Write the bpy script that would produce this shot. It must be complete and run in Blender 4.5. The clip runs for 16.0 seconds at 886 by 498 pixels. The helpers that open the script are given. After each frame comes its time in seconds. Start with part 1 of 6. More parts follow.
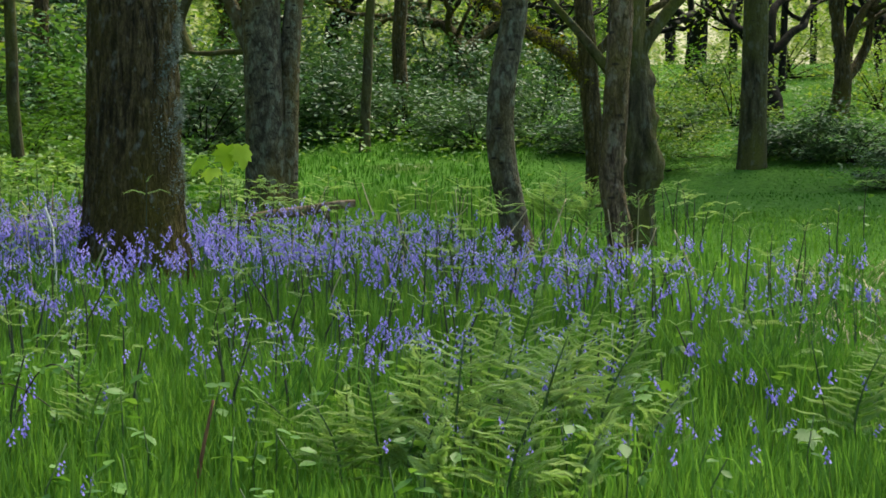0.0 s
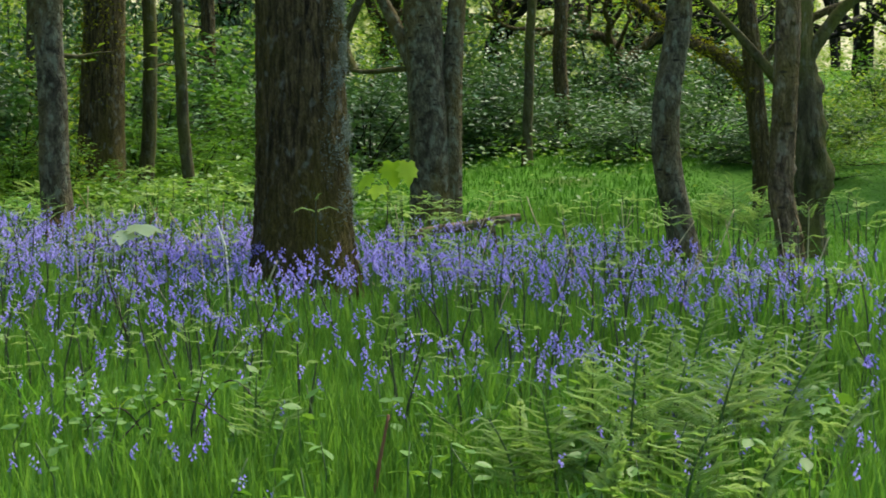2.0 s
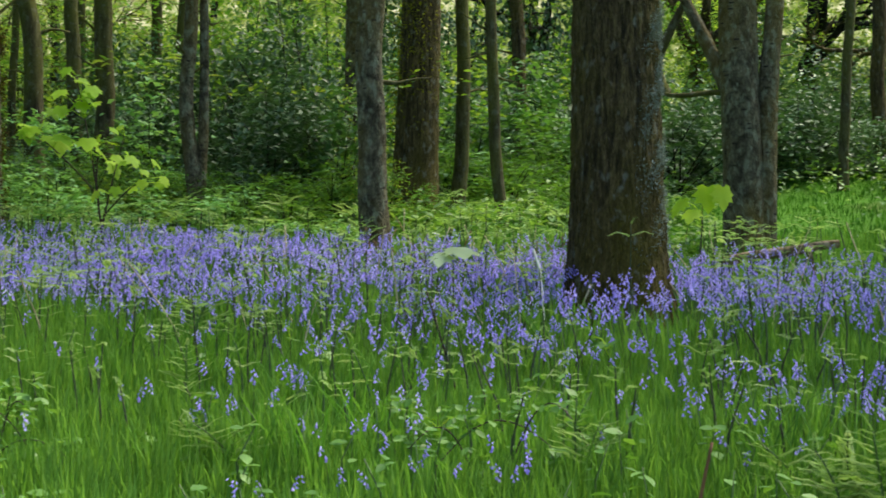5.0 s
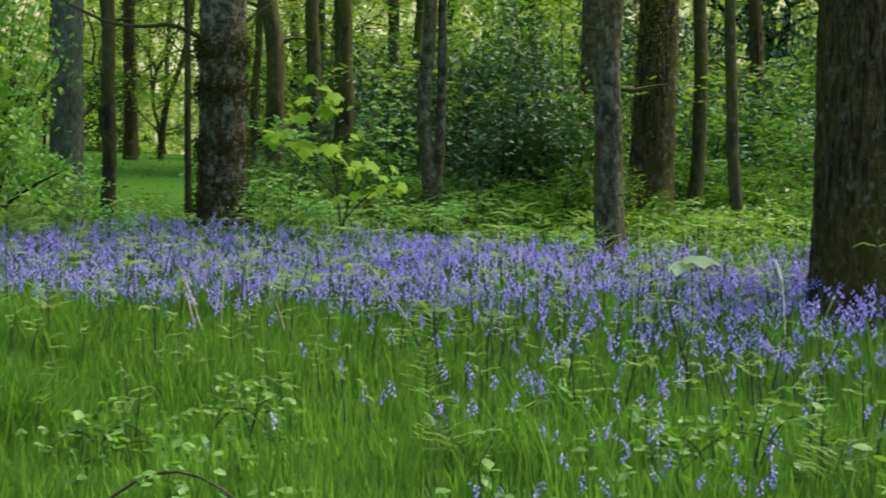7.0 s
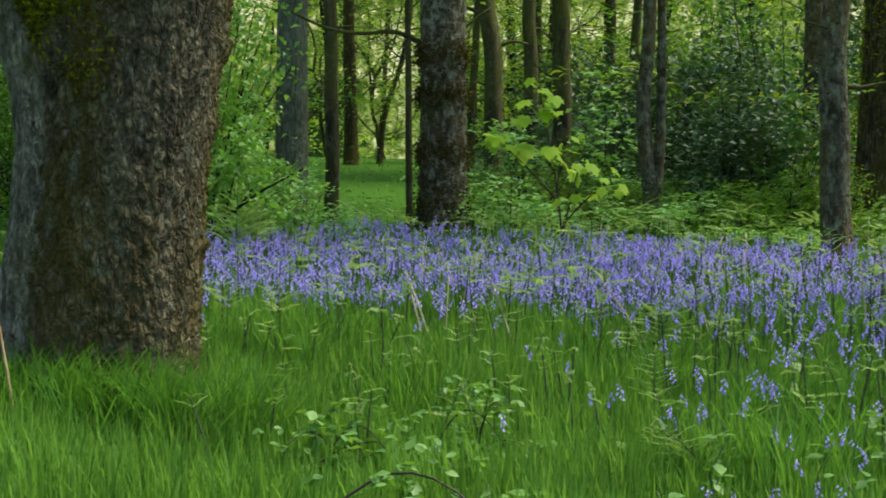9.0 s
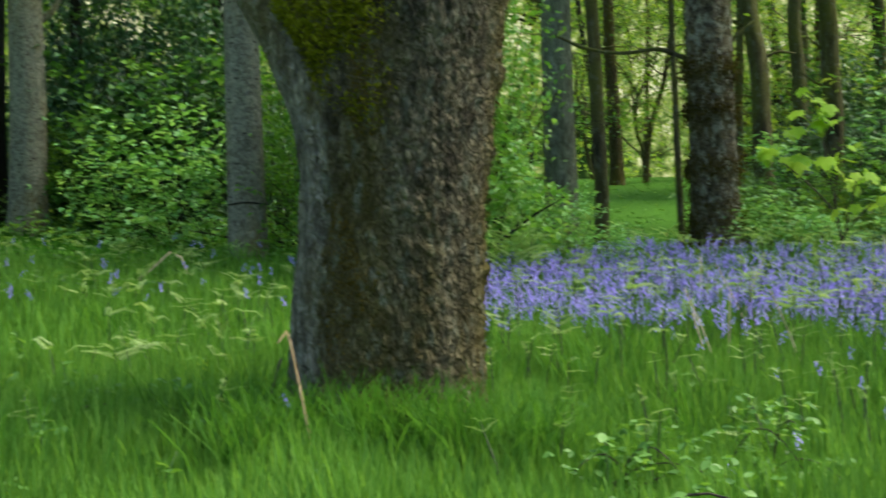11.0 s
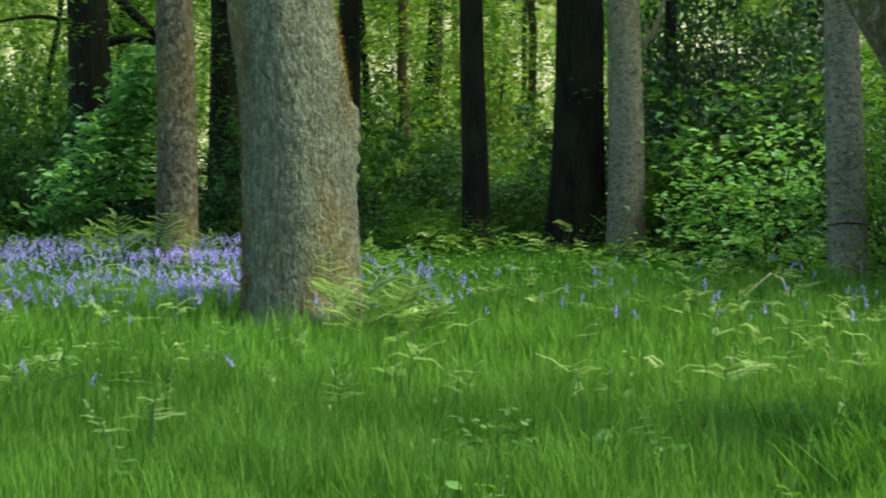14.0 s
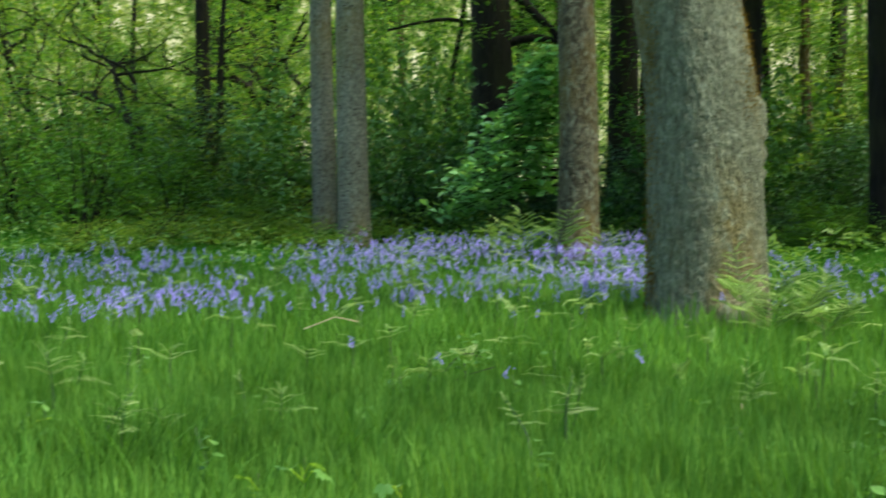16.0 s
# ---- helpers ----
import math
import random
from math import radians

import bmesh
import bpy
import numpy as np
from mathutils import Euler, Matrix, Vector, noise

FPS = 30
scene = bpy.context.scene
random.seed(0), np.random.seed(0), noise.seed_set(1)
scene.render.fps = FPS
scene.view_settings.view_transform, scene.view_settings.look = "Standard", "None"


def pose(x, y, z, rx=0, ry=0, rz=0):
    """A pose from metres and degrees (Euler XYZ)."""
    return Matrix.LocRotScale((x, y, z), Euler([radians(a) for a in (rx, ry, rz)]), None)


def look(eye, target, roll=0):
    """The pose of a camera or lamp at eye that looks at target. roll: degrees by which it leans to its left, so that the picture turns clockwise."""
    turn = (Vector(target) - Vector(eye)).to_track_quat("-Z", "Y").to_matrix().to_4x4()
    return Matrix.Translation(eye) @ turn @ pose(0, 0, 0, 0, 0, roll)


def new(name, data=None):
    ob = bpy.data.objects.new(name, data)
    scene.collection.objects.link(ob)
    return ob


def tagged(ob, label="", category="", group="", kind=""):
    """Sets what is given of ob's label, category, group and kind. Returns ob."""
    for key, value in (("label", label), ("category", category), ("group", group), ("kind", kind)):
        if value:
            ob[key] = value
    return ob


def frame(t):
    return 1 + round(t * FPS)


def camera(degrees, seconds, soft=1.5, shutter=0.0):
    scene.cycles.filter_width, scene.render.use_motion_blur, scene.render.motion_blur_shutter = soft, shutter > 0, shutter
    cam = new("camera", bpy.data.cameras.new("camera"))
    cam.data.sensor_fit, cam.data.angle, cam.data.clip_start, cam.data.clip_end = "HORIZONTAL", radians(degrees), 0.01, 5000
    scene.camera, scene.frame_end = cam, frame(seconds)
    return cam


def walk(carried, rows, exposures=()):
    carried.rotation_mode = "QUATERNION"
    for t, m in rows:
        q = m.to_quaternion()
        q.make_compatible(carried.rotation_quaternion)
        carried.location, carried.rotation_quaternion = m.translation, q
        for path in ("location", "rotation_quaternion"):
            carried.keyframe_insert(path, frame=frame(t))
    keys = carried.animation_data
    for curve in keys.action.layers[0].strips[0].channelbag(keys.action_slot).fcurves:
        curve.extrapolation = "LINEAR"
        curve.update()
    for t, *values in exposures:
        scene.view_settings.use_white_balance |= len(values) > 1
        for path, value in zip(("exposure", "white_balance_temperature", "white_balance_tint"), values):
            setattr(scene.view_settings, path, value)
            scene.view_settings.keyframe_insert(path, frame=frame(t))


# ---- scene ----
from mathutils import noise
cam = camera(30.75, 16.0, soft=1.7, shutter=0.4)

# seconds, heading, tilt and lean in degrees; the eye swings on a 0.35 m arm round the body
EYE_HEIGHT, ARM = 1.45, 0.35


def held(turn, tilt, lean):
    a = radians(turn)
    eye = Vector((-math.sin(a) * ARM, math.cos(a) * ARM, EYE_HEIGHT))
    b = radians(tilt)
    way = Vector((-math.sin(a) * math.cos(b), math.cos(a) * math.cos(b), math.sin(b)))
    return look(eye, eye + way, lean)


walk(cam, [
    (0.0, held(0.02, -0.71, 0.51)),
    (0.5, held(0.22, -0.68, 0.14)),
    (1.0, held(1.77, -0.38, -0.03)),
    (1.5, held(4.20, -0.30, -0.64)),
    (2.0, held(5.75, -0.22, -0.33)),
    (2.5, held(7.18, 0.15, -0.67)),
    (3.0, held(8.67, 0.22, -0.08)),
    (3.5, held(10.47, 0.16, 0.08)),
    (4.0, held(12.77, 0.14, -0.04)),
    (4.2, held(13.59, 0.36, 0.04)),
    (6.3, held(21.17, 0.76, 1.06)),
    (6.5, held(22.03, 0.86, 1.20)),
    (7.0, held(24.66, 0.76, 1.24)),
    (7.5, held(26.65, 0.91, 1.11)),
    (8.0, held(28.56, 1.33, 1.34)),
    (8.2, held(29.43, 1.20, 1.38)),
    (10.3, held(37.54, 0.62, -0.39)),
    (10.5, held(38.71, 0.65, -0.71)),
    (11.0, held(41.77, 1.48, -1.02)),
    (11.5, held(47.20, 2.29, -0.80)),
    (12.0, held(51.47, 2.61, -0.66)),
    (12.5, held(53.54, 2.09, -0.70)),
    (13.0, held(56.95, 1.94, -0.45)),
    (13.5, held(59.75, 2.33, -0.67)),
    (14.0, held(62.38, 2.43, -0.10)),
    (14.5, held(65.30, 2.61, -0.07)),
    (15.0, held(67.94, 3.06, -0.41)),
    (15.5, held(71.90, 3.08, 0.42)),
    (16.0, held(76.33, 2.24, 0.66)),
], exposures=[(0, 1.06, 6900, 10), (3, 1.2, 6900, 10), (7, 1.14, 6900, 10), (8.3, 1.04, 6850, 9), (10.3, 1.14, 6800, 8), (12, 1.38, 6700, 5), (14, 1.36, 6700, 5), (16, 1.3, 6700, 4)])

# ---------------------------------------------------------------- light
world = bpy.data.worlds.new("sky")
scene.world = world
world.use_nodes = True
SUN_UP, SUN_TURN = 60.0, 40.0
nt = world.node_tree
sky = nt.nodes.new("ShaderNodeTexSky")
sky.sky_type = "NISHITA"
sky.sun_disc = False
sky.sun_elevation = radians(SUN_UP)
sky.sun_rotation = radians(SUN_TURN)
nt.links.new(sky.outputs[0], nt.nodes["Background"].inputs[0])
nt.nodes["Background"].inputs[1].default_value = 0.15
sun_data = bpy.data.lights.new("sun", "SUN")
sun_data.energy, sun_data.angle, sun_data.color = 3.6, radians(25), (1.0, 0.93, 0.76)
sun = new("sun", sun_data)
sun.matrix_world = look((0, 0, 0), (math.sin(radians(SUN_TURN)) * math.cos(radians(SUN_UP)) * -1,
                                    -math.cos(radians(SUN_TURN)) * math.cos(radians(SUN_UP)), -math.sin(radians(SUN_UP))))

# ---------------------------------------------------------------- the lie of the land
rng = np.random.default_rng(7)


def smooth(a, b, x):
    t = np.clip((np.asarray(x, float) - a) / (b - a), 0, 1)
    return t * t * (3 - 2 * t)


def land(x, y):
    """Height of the ground: a slope rising away from the viewer, a steeper bank on one side, nearly level behind."""
    x, y = np.asarray(x, float), np.asarray(y, float)
    d = np.hypot(x, y)
    az = np.degrees(np.arctan2(-x, y))
    off = np.abs((az - 38 + 180) % 360 - 180)
    rise = 0.1 * np.minimum(d, 40) + np.where(d > 40, 2 * (1 - np.exp(-(np.maximum(d, 40) - 40) / 20)), 0)
    bank = 0.06 * np.clip(d - 19, 0, 26) * (1 - smooth(5, 19, az)) * smooth(-80, -40, az)
    rough = 0.035 * np.sin(x * 1.3 + 0.7 * y) * np.sin(y * 1.1 - 0.4 * x) * smooth(3, 8, d)
    return (rise + bank) * (1 - 0.85 * smooth(85, 140, off)) + rough


def spot(az, d):
    """Place on the ground at a heading in degrees and a distance."""
    x, y = -math.sin(radians(az)) * d, math.cos(radians(az)) * d
    return x, y, float(land(x, y))


def patchy(x, y, size, seed=0.0):
    """Smooth irregular field, about 0 to 1."""
    u, v = np.asarray(x) / size + seed, np.asarray(y) / size - seed
    s = (np.sin(u * 1.7 + 1.3 * np.sin(v * 0.9)) + np.sin(v * 2.1 + 1.7 * np.sin(u * 1.1 + 2))
         + 0.7 * np.sin(2.9 * u - 1.8 * v + 1) + 0.6 * np.sin(3.7 * v + 2.3 * u))
    return np.clip(0.5 + s / 5.0, 0, 1)


# ---------------------------------------------------------------- materials
def shader(name):
    m = bpy.data.materials.new(name)
    m.use_nodes = True
    n = m.node_tree.nodes
    return m, n, m.node_tree.links, n["Principled BSDF"]


def ramp(n, stops):
    r = n.new("ShaderNodeValToRGB")
    e = r.color_ramp.elements
    while len(e) < len(stops):
        e.new(0.5)
    for k, (p, c) in enumerate(stops):
        e[k].position, e[k].color = p, (*c, 1)
    return r


def mapped(n, l, scale, kind="ShaderNodeTexNoise", space="Object", detail=4.0):
    co, mp, tx = n.new("ShaderNodeTexCoord"), n.new("ShaderNodeMapping"), n.new(kind)
    mp.inputs["Scale"].default_value = scale
    l.new(co.outputs[space], mp.inputs[0])
    l.new(mp.outputs[0], tx.inputs["Vector"])
    if kind == "ShaderNodeTexNoise":
        tx.inputs["Scale"].default_value, tx.inputs["Detail"].default_value = 1.0, detail
    else:
        tx.inputs["Scale"].default_value = 1.0
    return tx


def blend(n, l, fac, a, b, mode="MIX"):
    m = n.new("ShaderNodeMix")
    m.data_type, m.blend_type = "RGBA", mode
    for sock, v in ((m.inputs[0], fac), (m.inputs[6], a), (m.inputs[7], b)):
        if isinstance(v, (int, float)):
            sock.default_value = v
        elif isinstance(v, tuple):
            sock.default_value = (*v, 1)
        else:
            l.new(v, sock)
    return m.outputs[2]


def leaf_mat(name, dark, mid, light, through_light=0.45, rough=0.5, gloss=0.4, glow=(1.25, 1.15, 0.5)):
    """Leaf with light passing through it; each leaf its own shade."""
    m, n, l, p = shader(name)
    geo = n.new("ShaderNodeNewGeometry")
    r = ramp(n, [(0.0, dark), (0.5, mid), (1.0, light)])
    info, total, wrap = n.new("ShaderNodeObjectInfo"), n.new("ShaderNodeMath"), n.new("ShaderNodeMath")
    total.operation, wrap.operation = "ADD", "FRACT"
    l.new(geo.outputs["Random Per Island"], total.inputs[0])
    l.new(info.outputs["Random"], total.inputs[1])
    l.new(total.outputs[0], wrap.inputs[0])
    l.new(wrap.outputs[0], r.inputs[0])
    tx = mapped(n, l, (0.9, 0.9, 0.9), space="Object", detail=3)
    col = blend(n, l, 0.7, r.outputs[0], tx.outputs[0], "SOFT_LIGHT")
    l.new(col, p.inputs["Base Color"])
    p.inputs["Roughness"].default_value = rough
    p.inputs["Specular IOR Level"].default_value = gloss
    tr = n.new("ShaderNodeBsdfTranslucent")
    warm = blend(n, l, 1.0, col, glow, "MULTIPLY")
    l.new(warm, tr.inputs[0])
    mix = n.new("ShaderNodeMixShader")
    mix.inputs[0].default_value = through_light
    l.new(p.outputs[0], mix.inputs[1])
    l.new(tr.outputs[0], mix.inputs[2])
    l.new(mix.outputs[0], n["Material Output"].inputs[0])
    return m


def bark_mat(name, dark, light, moss=(0.10, 0.11, 0.02), moss_amount=0.35, lichen=(0.33, 0.37, 0.32), lichen_amount=0.3,
             ridge=(16, 16, 2.2), depth=0.02, spots=0.0, plates=None, contrast=0.5, crackle=0.6, patch=(3.0, 3.0, 1.2), moss_high=0.0, wobble=0.045, chips=0.0):
    """Bark: ridges or scaly plates with dark cracks, fine grain, moss patches, lichen and dark knots."""
    m, n, l, p = shader(name)
    r1 = mapped(n, l, ridge, detail=6)
    r1.inputs["Distortion"].default_value = 0.6
    r2 = mapped(n, l, (70, 70, 40), detail=3)
    base = ramp(n, [(0.36, dark), (0.66, light)])
    l.new(r1.outputs[0], base.inputs[0])
    col = blend(n, l, contrast, base.outputs[0], r2.outputs[0], "OVERLAY")
    height = r1.outputs[0]
    if plates:
        co, mp = n.new("ShaderNodeTexCoord"), n.new("ShaderNodeMapping")
        mp.inputs["Scale"].default_value = plates
        wob = mapped(n, l, (26, 26, 17), detail=4)
        mixv = n.new("ShaderNodeMix")
        mixv.data_type = "VECTOR"
        mixv.inputs[0].default_value = wobble
        l.new(co.outputs["Object"], mixv.inputs[4])
        l.new(wob.outputs[1], mixv.inputs[5])
        l.new(mixv.outputs[1], mp.inputs[0])
        cell, edge = n.new("ShaderNodeTexVoronoi"), n.new("ShaderNodeTexVoronoi")
        edge.feature = "DISTANCE_TO_EDGE"
        for v in (cell, edge):
            v.inputs["Scale"].default_value = 1.0
            l.new(mp.outputs[0], v.inputs["Vector"])
        low = 1 - crackle
        crack = ramp(n, [(0.0, (low, low, low * 0.95)), (0.28, (1, 1, 1))])
        l.new(edge.outputs["Distance"], crack.inputs[0])
        tone = n.new("ShaderNodeRGBToBW")
        l.new(cell.outputs["Color"], tone.inputs[0])
        lo, hi = 1 - 0.5 * crackle, 1 + 0.38 * crackle
        tint = ramp(n, [(0.15, (lo, lo, lo)), (0.85, (hi, hi, hi))])
        l.new(tone.outputs[0], tint.inputs[0])
        col = blend(n, l, 1.0, blend(n, l, 1.0, col, tint.outputs[0], "MULTIPLY"), crack.outputs[0], "MULTIPLY")
        height = crack.outputs[0]
        if chips:
            flake = mapped(n, l, (plates[0] * 0.75, plates[1] * 0.75, plates[2] * 0.9), detail=5)
            flake.inputs["Distortion"].default_value = 1.4
            cut = ramp(n, [(0.40, (0, 0, 0)), (0.56, (1, 1, 1))])
            l.new(flake.outputs[0], cut.inputs[0])
            height = blend(n, l, chips, height, cut.outputs[0])
            dim = ramp(n, [(0.36, (0.42, 0.40, 0.36)), (0.6, (1.12, 1.12, 1.1))])
            l.new(flake.outputs[0], dim.inputs[0])
            col = blend(n, l, chips, col, blend(n, l, 1.0, col, dim.outputs[0], "MULTIPLY"))
    big = mapped(n, l, patch, detail=6)
    mossy = ramp(n, [(0.58 - moss_amount * 0.45, (0, 0, 0)), (0.80 - moss_amount * 0.35, (0.85, 0.85, 0.85))])
    if moss_high:
        co, sep, climb = n.new("ShaderNodeTexCoord"), n.new("ShaderNodeSeparateXYZ"), n.new("ShaderNodeMapRange")
        l.new(co.outputs["Object"], sep.inputs[0])
        l.new(sep.outputs[2], climb.inputs[0])
        for k, v in ((1, 1.3), (2, 2.2), (3, 0.0), (4, moss_high)):
            climb.inputs[k].default_value = v
        both = n.new("ShaderNodeMath")
        l.new(big.outputs[0], both.inputs[0])
        l.new(climb.outputs[0], both.inputs[1])
        l.new(both.outputs[0], mossy.inputs[0])
    else:
        l.new(big.outputs[0], mossy.inputs[0])
    mossed = blend(n, l, 0.6, moss, r2.outputs[0], "OVERLAY")
    col = blend(n, l, mossy.outputs[0], col, mossed)
    lich = mapped(n, l, (17, 17, 10), detail=8)
    lm = ramp(n, [(0.66 - lichen_amount * 0.4, (0, 0, 0)), (0.76 - lichen_amount * 0.3, (0.7, 0.7, 0.7))])
    l.new(lich.outputs[0], lm.inputs[0])
    col = blend(n, l, lm.outputs[0], col, lichen)
    broad = mapped(n, l, (2.6, 2.6, 1.1), detail=4)
    col = blend(n, l, 0.4, col, broad.outputs[0], "OVERLAY")
    if spots:
        vo = mapped(n, l, (5.0, 5.0, 15.0), "ShaderNodeTexVoronoi")
        vm = ramp(n, [(0.09, (1, 1, 1)), (0.19, (0, 0, 0))])
        l.new(vo.outputs["Distance"], vm.inputs[0])
        sm = n.new("ShaderNodeMath")
        sm.operation = "MULTIPLY"
        sm.inputs[1].default_value = spots
        l.new(vm.outputs[0], sm.inputs[0])
        col = blend(n, l, sm.outputs[0], col, (0.02, 0.017, 0.012))
    l.new(col, p.inputs["Base Color"])
    p.inputs["Roughness"].default_value = 0.9
    p.inputs["Specular IOR Level"].default_value = 0.2
    bump = n.new("ShaderNodeBump")
    bump.inputs["Distance"].default_value, bump.inputs["Strength"].default_value = depth, 1.0
    add = n.new("ShaderNodeMath")
    add.operation = "MULTIPLY_ADD"
    add.inputs[1].default_value = 0.33
    l.new(r2.outputs[0], add.inputs[0])
    l.new(height, add.inputs[2])
    l.new(add.outputs[0], bump.inputs["Height"])
    l.new(bump.outputs[0], p.inputs["Normal"])
    return m


def plain_mat(name, a, b, scale=(20, 20, 20), rough=0.7):
    m, n, l, p = shader(name)
    tx = mapped(n, l, scale)
    r = ramp(n, [(0.3, a), (0.7, b)])
    l.new(tx.outputs[0], r.inputs[0])
    l.new(r.outputs[0], p.inputs["Base Color"])
    p.inputs["Roughness"].default_value = rough
    return m


def soil_mat():
    m, n, l, p = shader("leaf_litter_and_moss")
    a = mapped(n, l, (0.35, 0.35, 0.35), detail=5)
    b = mapped(n, l, (14, 14, 14), detail=6)
    green = ramp(n, [(0.3, (0.036, 0.105, 0.012)), (0.7, (0.075, 0.19, 0.022))])
    brown = ramp(n, [(0.3, (0.03, 0.022, 0.012)), (0.7, (0.10, 0.08, 0.04))])
    l.new(b.outputs[0], green.inputs[0])
    l.new(b.outputs[0], brown.inputs[0])
    k = ramp(n, [(0.24, (0.8, 0.8, 0.8)), (0.36, (0, 0, 0))])
    l.new(a.outputs[0], k.inputs[0])
    l.new(blend(n, l, k.outputs[0], green.outputs[0], brown.outputs[0]), p.inputs["Base Color"])
    p.inputs["Roughness"].default_value = 0.95
    p.inputs["Specular IOR Level"].default_value = 0.05
    bump = n.new("ShaderNodeBump")
    bump.inputs["Distance"].default_value = 0.05
    l.new(b.outputs[0], bump.inputs["Height"])
    l.new(bump.outputs[0], p.inputs["Normal"])
    return m


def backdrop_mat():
    """Glowing backdrop: far woodland with haze and light through the leaves painted in."""
    m, n, l, p = shader("painted_woodland_glow")
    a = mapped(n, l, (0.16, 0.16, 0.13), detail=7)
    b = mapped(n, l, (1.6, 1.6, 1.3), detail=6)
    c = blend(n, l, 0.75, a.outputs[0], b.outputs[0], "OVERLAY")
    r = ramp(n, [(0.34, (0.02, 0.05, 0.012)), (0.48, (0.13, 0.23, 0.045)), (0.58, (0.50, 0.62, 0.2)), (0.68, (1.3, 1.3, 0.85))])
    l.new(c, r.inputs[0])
    # emission keeps the painted gaps bright without any lamp
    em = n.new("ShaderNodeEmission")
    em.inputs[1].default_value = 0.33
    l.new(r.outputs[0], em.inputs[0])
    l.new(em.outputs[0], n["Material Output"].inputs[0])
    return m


M_GRASS = leaf_mat("grass_blade", (0.066, 0.178, 0.024), (0.104, 0.255, 0.037), (0.17, 0.345, 0.06), 0.5, 0.75, 0.1, (1.15, 1.1, 0.75))
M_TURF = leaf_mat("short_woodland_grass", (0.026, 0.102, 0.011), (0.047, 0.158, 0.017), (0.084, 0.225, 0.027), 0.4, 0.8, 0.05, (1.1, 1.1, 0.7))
M_TUSSOCK = leaf_mat("tussock_blade", (0.042, 0.135, 0.017), (0.07, 0.195, 0.026), (0.12, 0.28, 0.04), 0.45, 0.75, 0.1, (1.1, 1.1, 0.7))
# light caught on the leaf's top is painted in as near-white green
M_TOPLIT_LEAF = leaf_mat("painted_toplit_leaf", (0.42, 0.55, 0.28), (0.50, 0.62, 0.36), (0.58, 0.69, 0.44), 0.35, 0.4, 0.5)
M_COVER = leaf_mat("woodland_herb_leaf", (0.04, 0.125, 0.024), (0.085, 0.21, 0.042), (0.20, 0.355, 0.09), 0.42, 0.5, 0.4)
M_BELL = leaf_mat("bluebell_petal", (0.20, 0.17, 0.59), (0.32, 0.28, 0.77), (0.48, 0.43, 0.89), 0.42, 0.75, 0.06, (1.0, 0.95, 1.0))
M_STEM = leaf_mat("green_stem", (0.04, 0.09, 0.03), (0.06, 0.12, 0.035), (0.08, 0.15, 0.04), 0.15)
M_FERN = leaf_mat("bracken_pinna", (0.20, 0.35, 0.08), (0.29, 0.46, 0.13), (0.43, 0.57, 0.22), 0.42, 0.45, 0.5, (1.06, 1.1, 0.72))
M_FERN_STEM = plain_mat("bracken_stem", (0.015, 0.025, 0.008), (0.05, 0.07, 0.02))
M_LIME = leaf_mat("young_sycamore_leaf", (0.22, 0.42, 0.02), (0.31, 0.52, 0.035), (0.44, 0.62, 0.07), 0.5, 0.6, 0.25)
M_BRIGHT = leaf_mat("spring_leaf", (0.06, 0.15, 0.022), (0.12, 0.235, 0.036), (0.25, 0.35, 0.075), 0.52, 0.5, 0.3)
M_MID = leaf_mat("summer_leaf", (0.04, 0.13, 0.02), (0.075, 0.21, 0.03), (0.15, 0.31, 0.05), 0.45, 0.5, 0.3)
M_BOUGH = leaf_mat("broad_fresh_leaf", (0.10, 0.28, 0.085), (0.165, 0.40, 0.135), (0.28, 0.52, 0.22), 0.4, 0.45, 0.5)
M_HAZEL = leaf_mat("hazel_leaf", (0.095, 0.27, 0.045), (0.16, 0.385, 0.075), (0.30, 0.52, 0.15), 0.42, 0.45, 0.5)
M_THORN = leaf_mat("bramble_leaf", (0.07, 0.195, 0.035), (0.108, 0.265, 0.047), (0.175, 0.36, 0.082), 0.4, 0.5, 0.35)
# darker copy of the broad leaf, shade mixed into its colour
M_BROAD = leaf_mat("broad_leaf_with_painted_shade", (0.035, 0.12, 0.03), (0.06, 0.18, 0.045), (0.15, 0.32, 0.10), 0.35, 0.5, 0.4)
M_DARK = leaf_mat("evergreen_leaf", (0.022, 0.066, 0.030), (0.042, 0.112, 0.048), (0.088, 0.185, 0.085), 0.25, 0.5, 0.3)
M_BARK_OAK = bark_mat("furrowed_oak_bark", (0.026, 0.020, 0.008), (0.165, 0.127, 0.056), (0.088, 0.074, 0.008), 0.42, (0.19, 0.20, 0.16), 0.20, (34, 34, 4.0), 0.045, 0.0, (44, 44, 8), 0.6, 0.35, (1.7, 1.7, 0.6), 0.0, 0.05, 0.35)
M_BARK_GREY = bark_mat("brown_grey_bark", (0.040, 0.036, 0.023), (0.155, 0.145, 0.096), (0.12, 0.088, 0.014), 0.30, (0.185, 0.205, 0.145), 0.36, (12, 12, 9), 0.02, 1.0, (40, 40, 14), 0.7, 0.35, (2.2, 2.2, 0.9))
M_BARK_PALE = bark_mat("pale_lichened_bark", (0.105, 0.12, 0.08), (0.22, 0.248, 0.172), (0.14, 0.10, 0.015), 0.18, (0.225, 0.258, 0.185), 0.30, (40, 40, 6), 0.04, 0.0, (48, 48, 11), 0.4, 0.28, (1.6, 1.6, 0.5), 0.0, 0.03, 0.2)
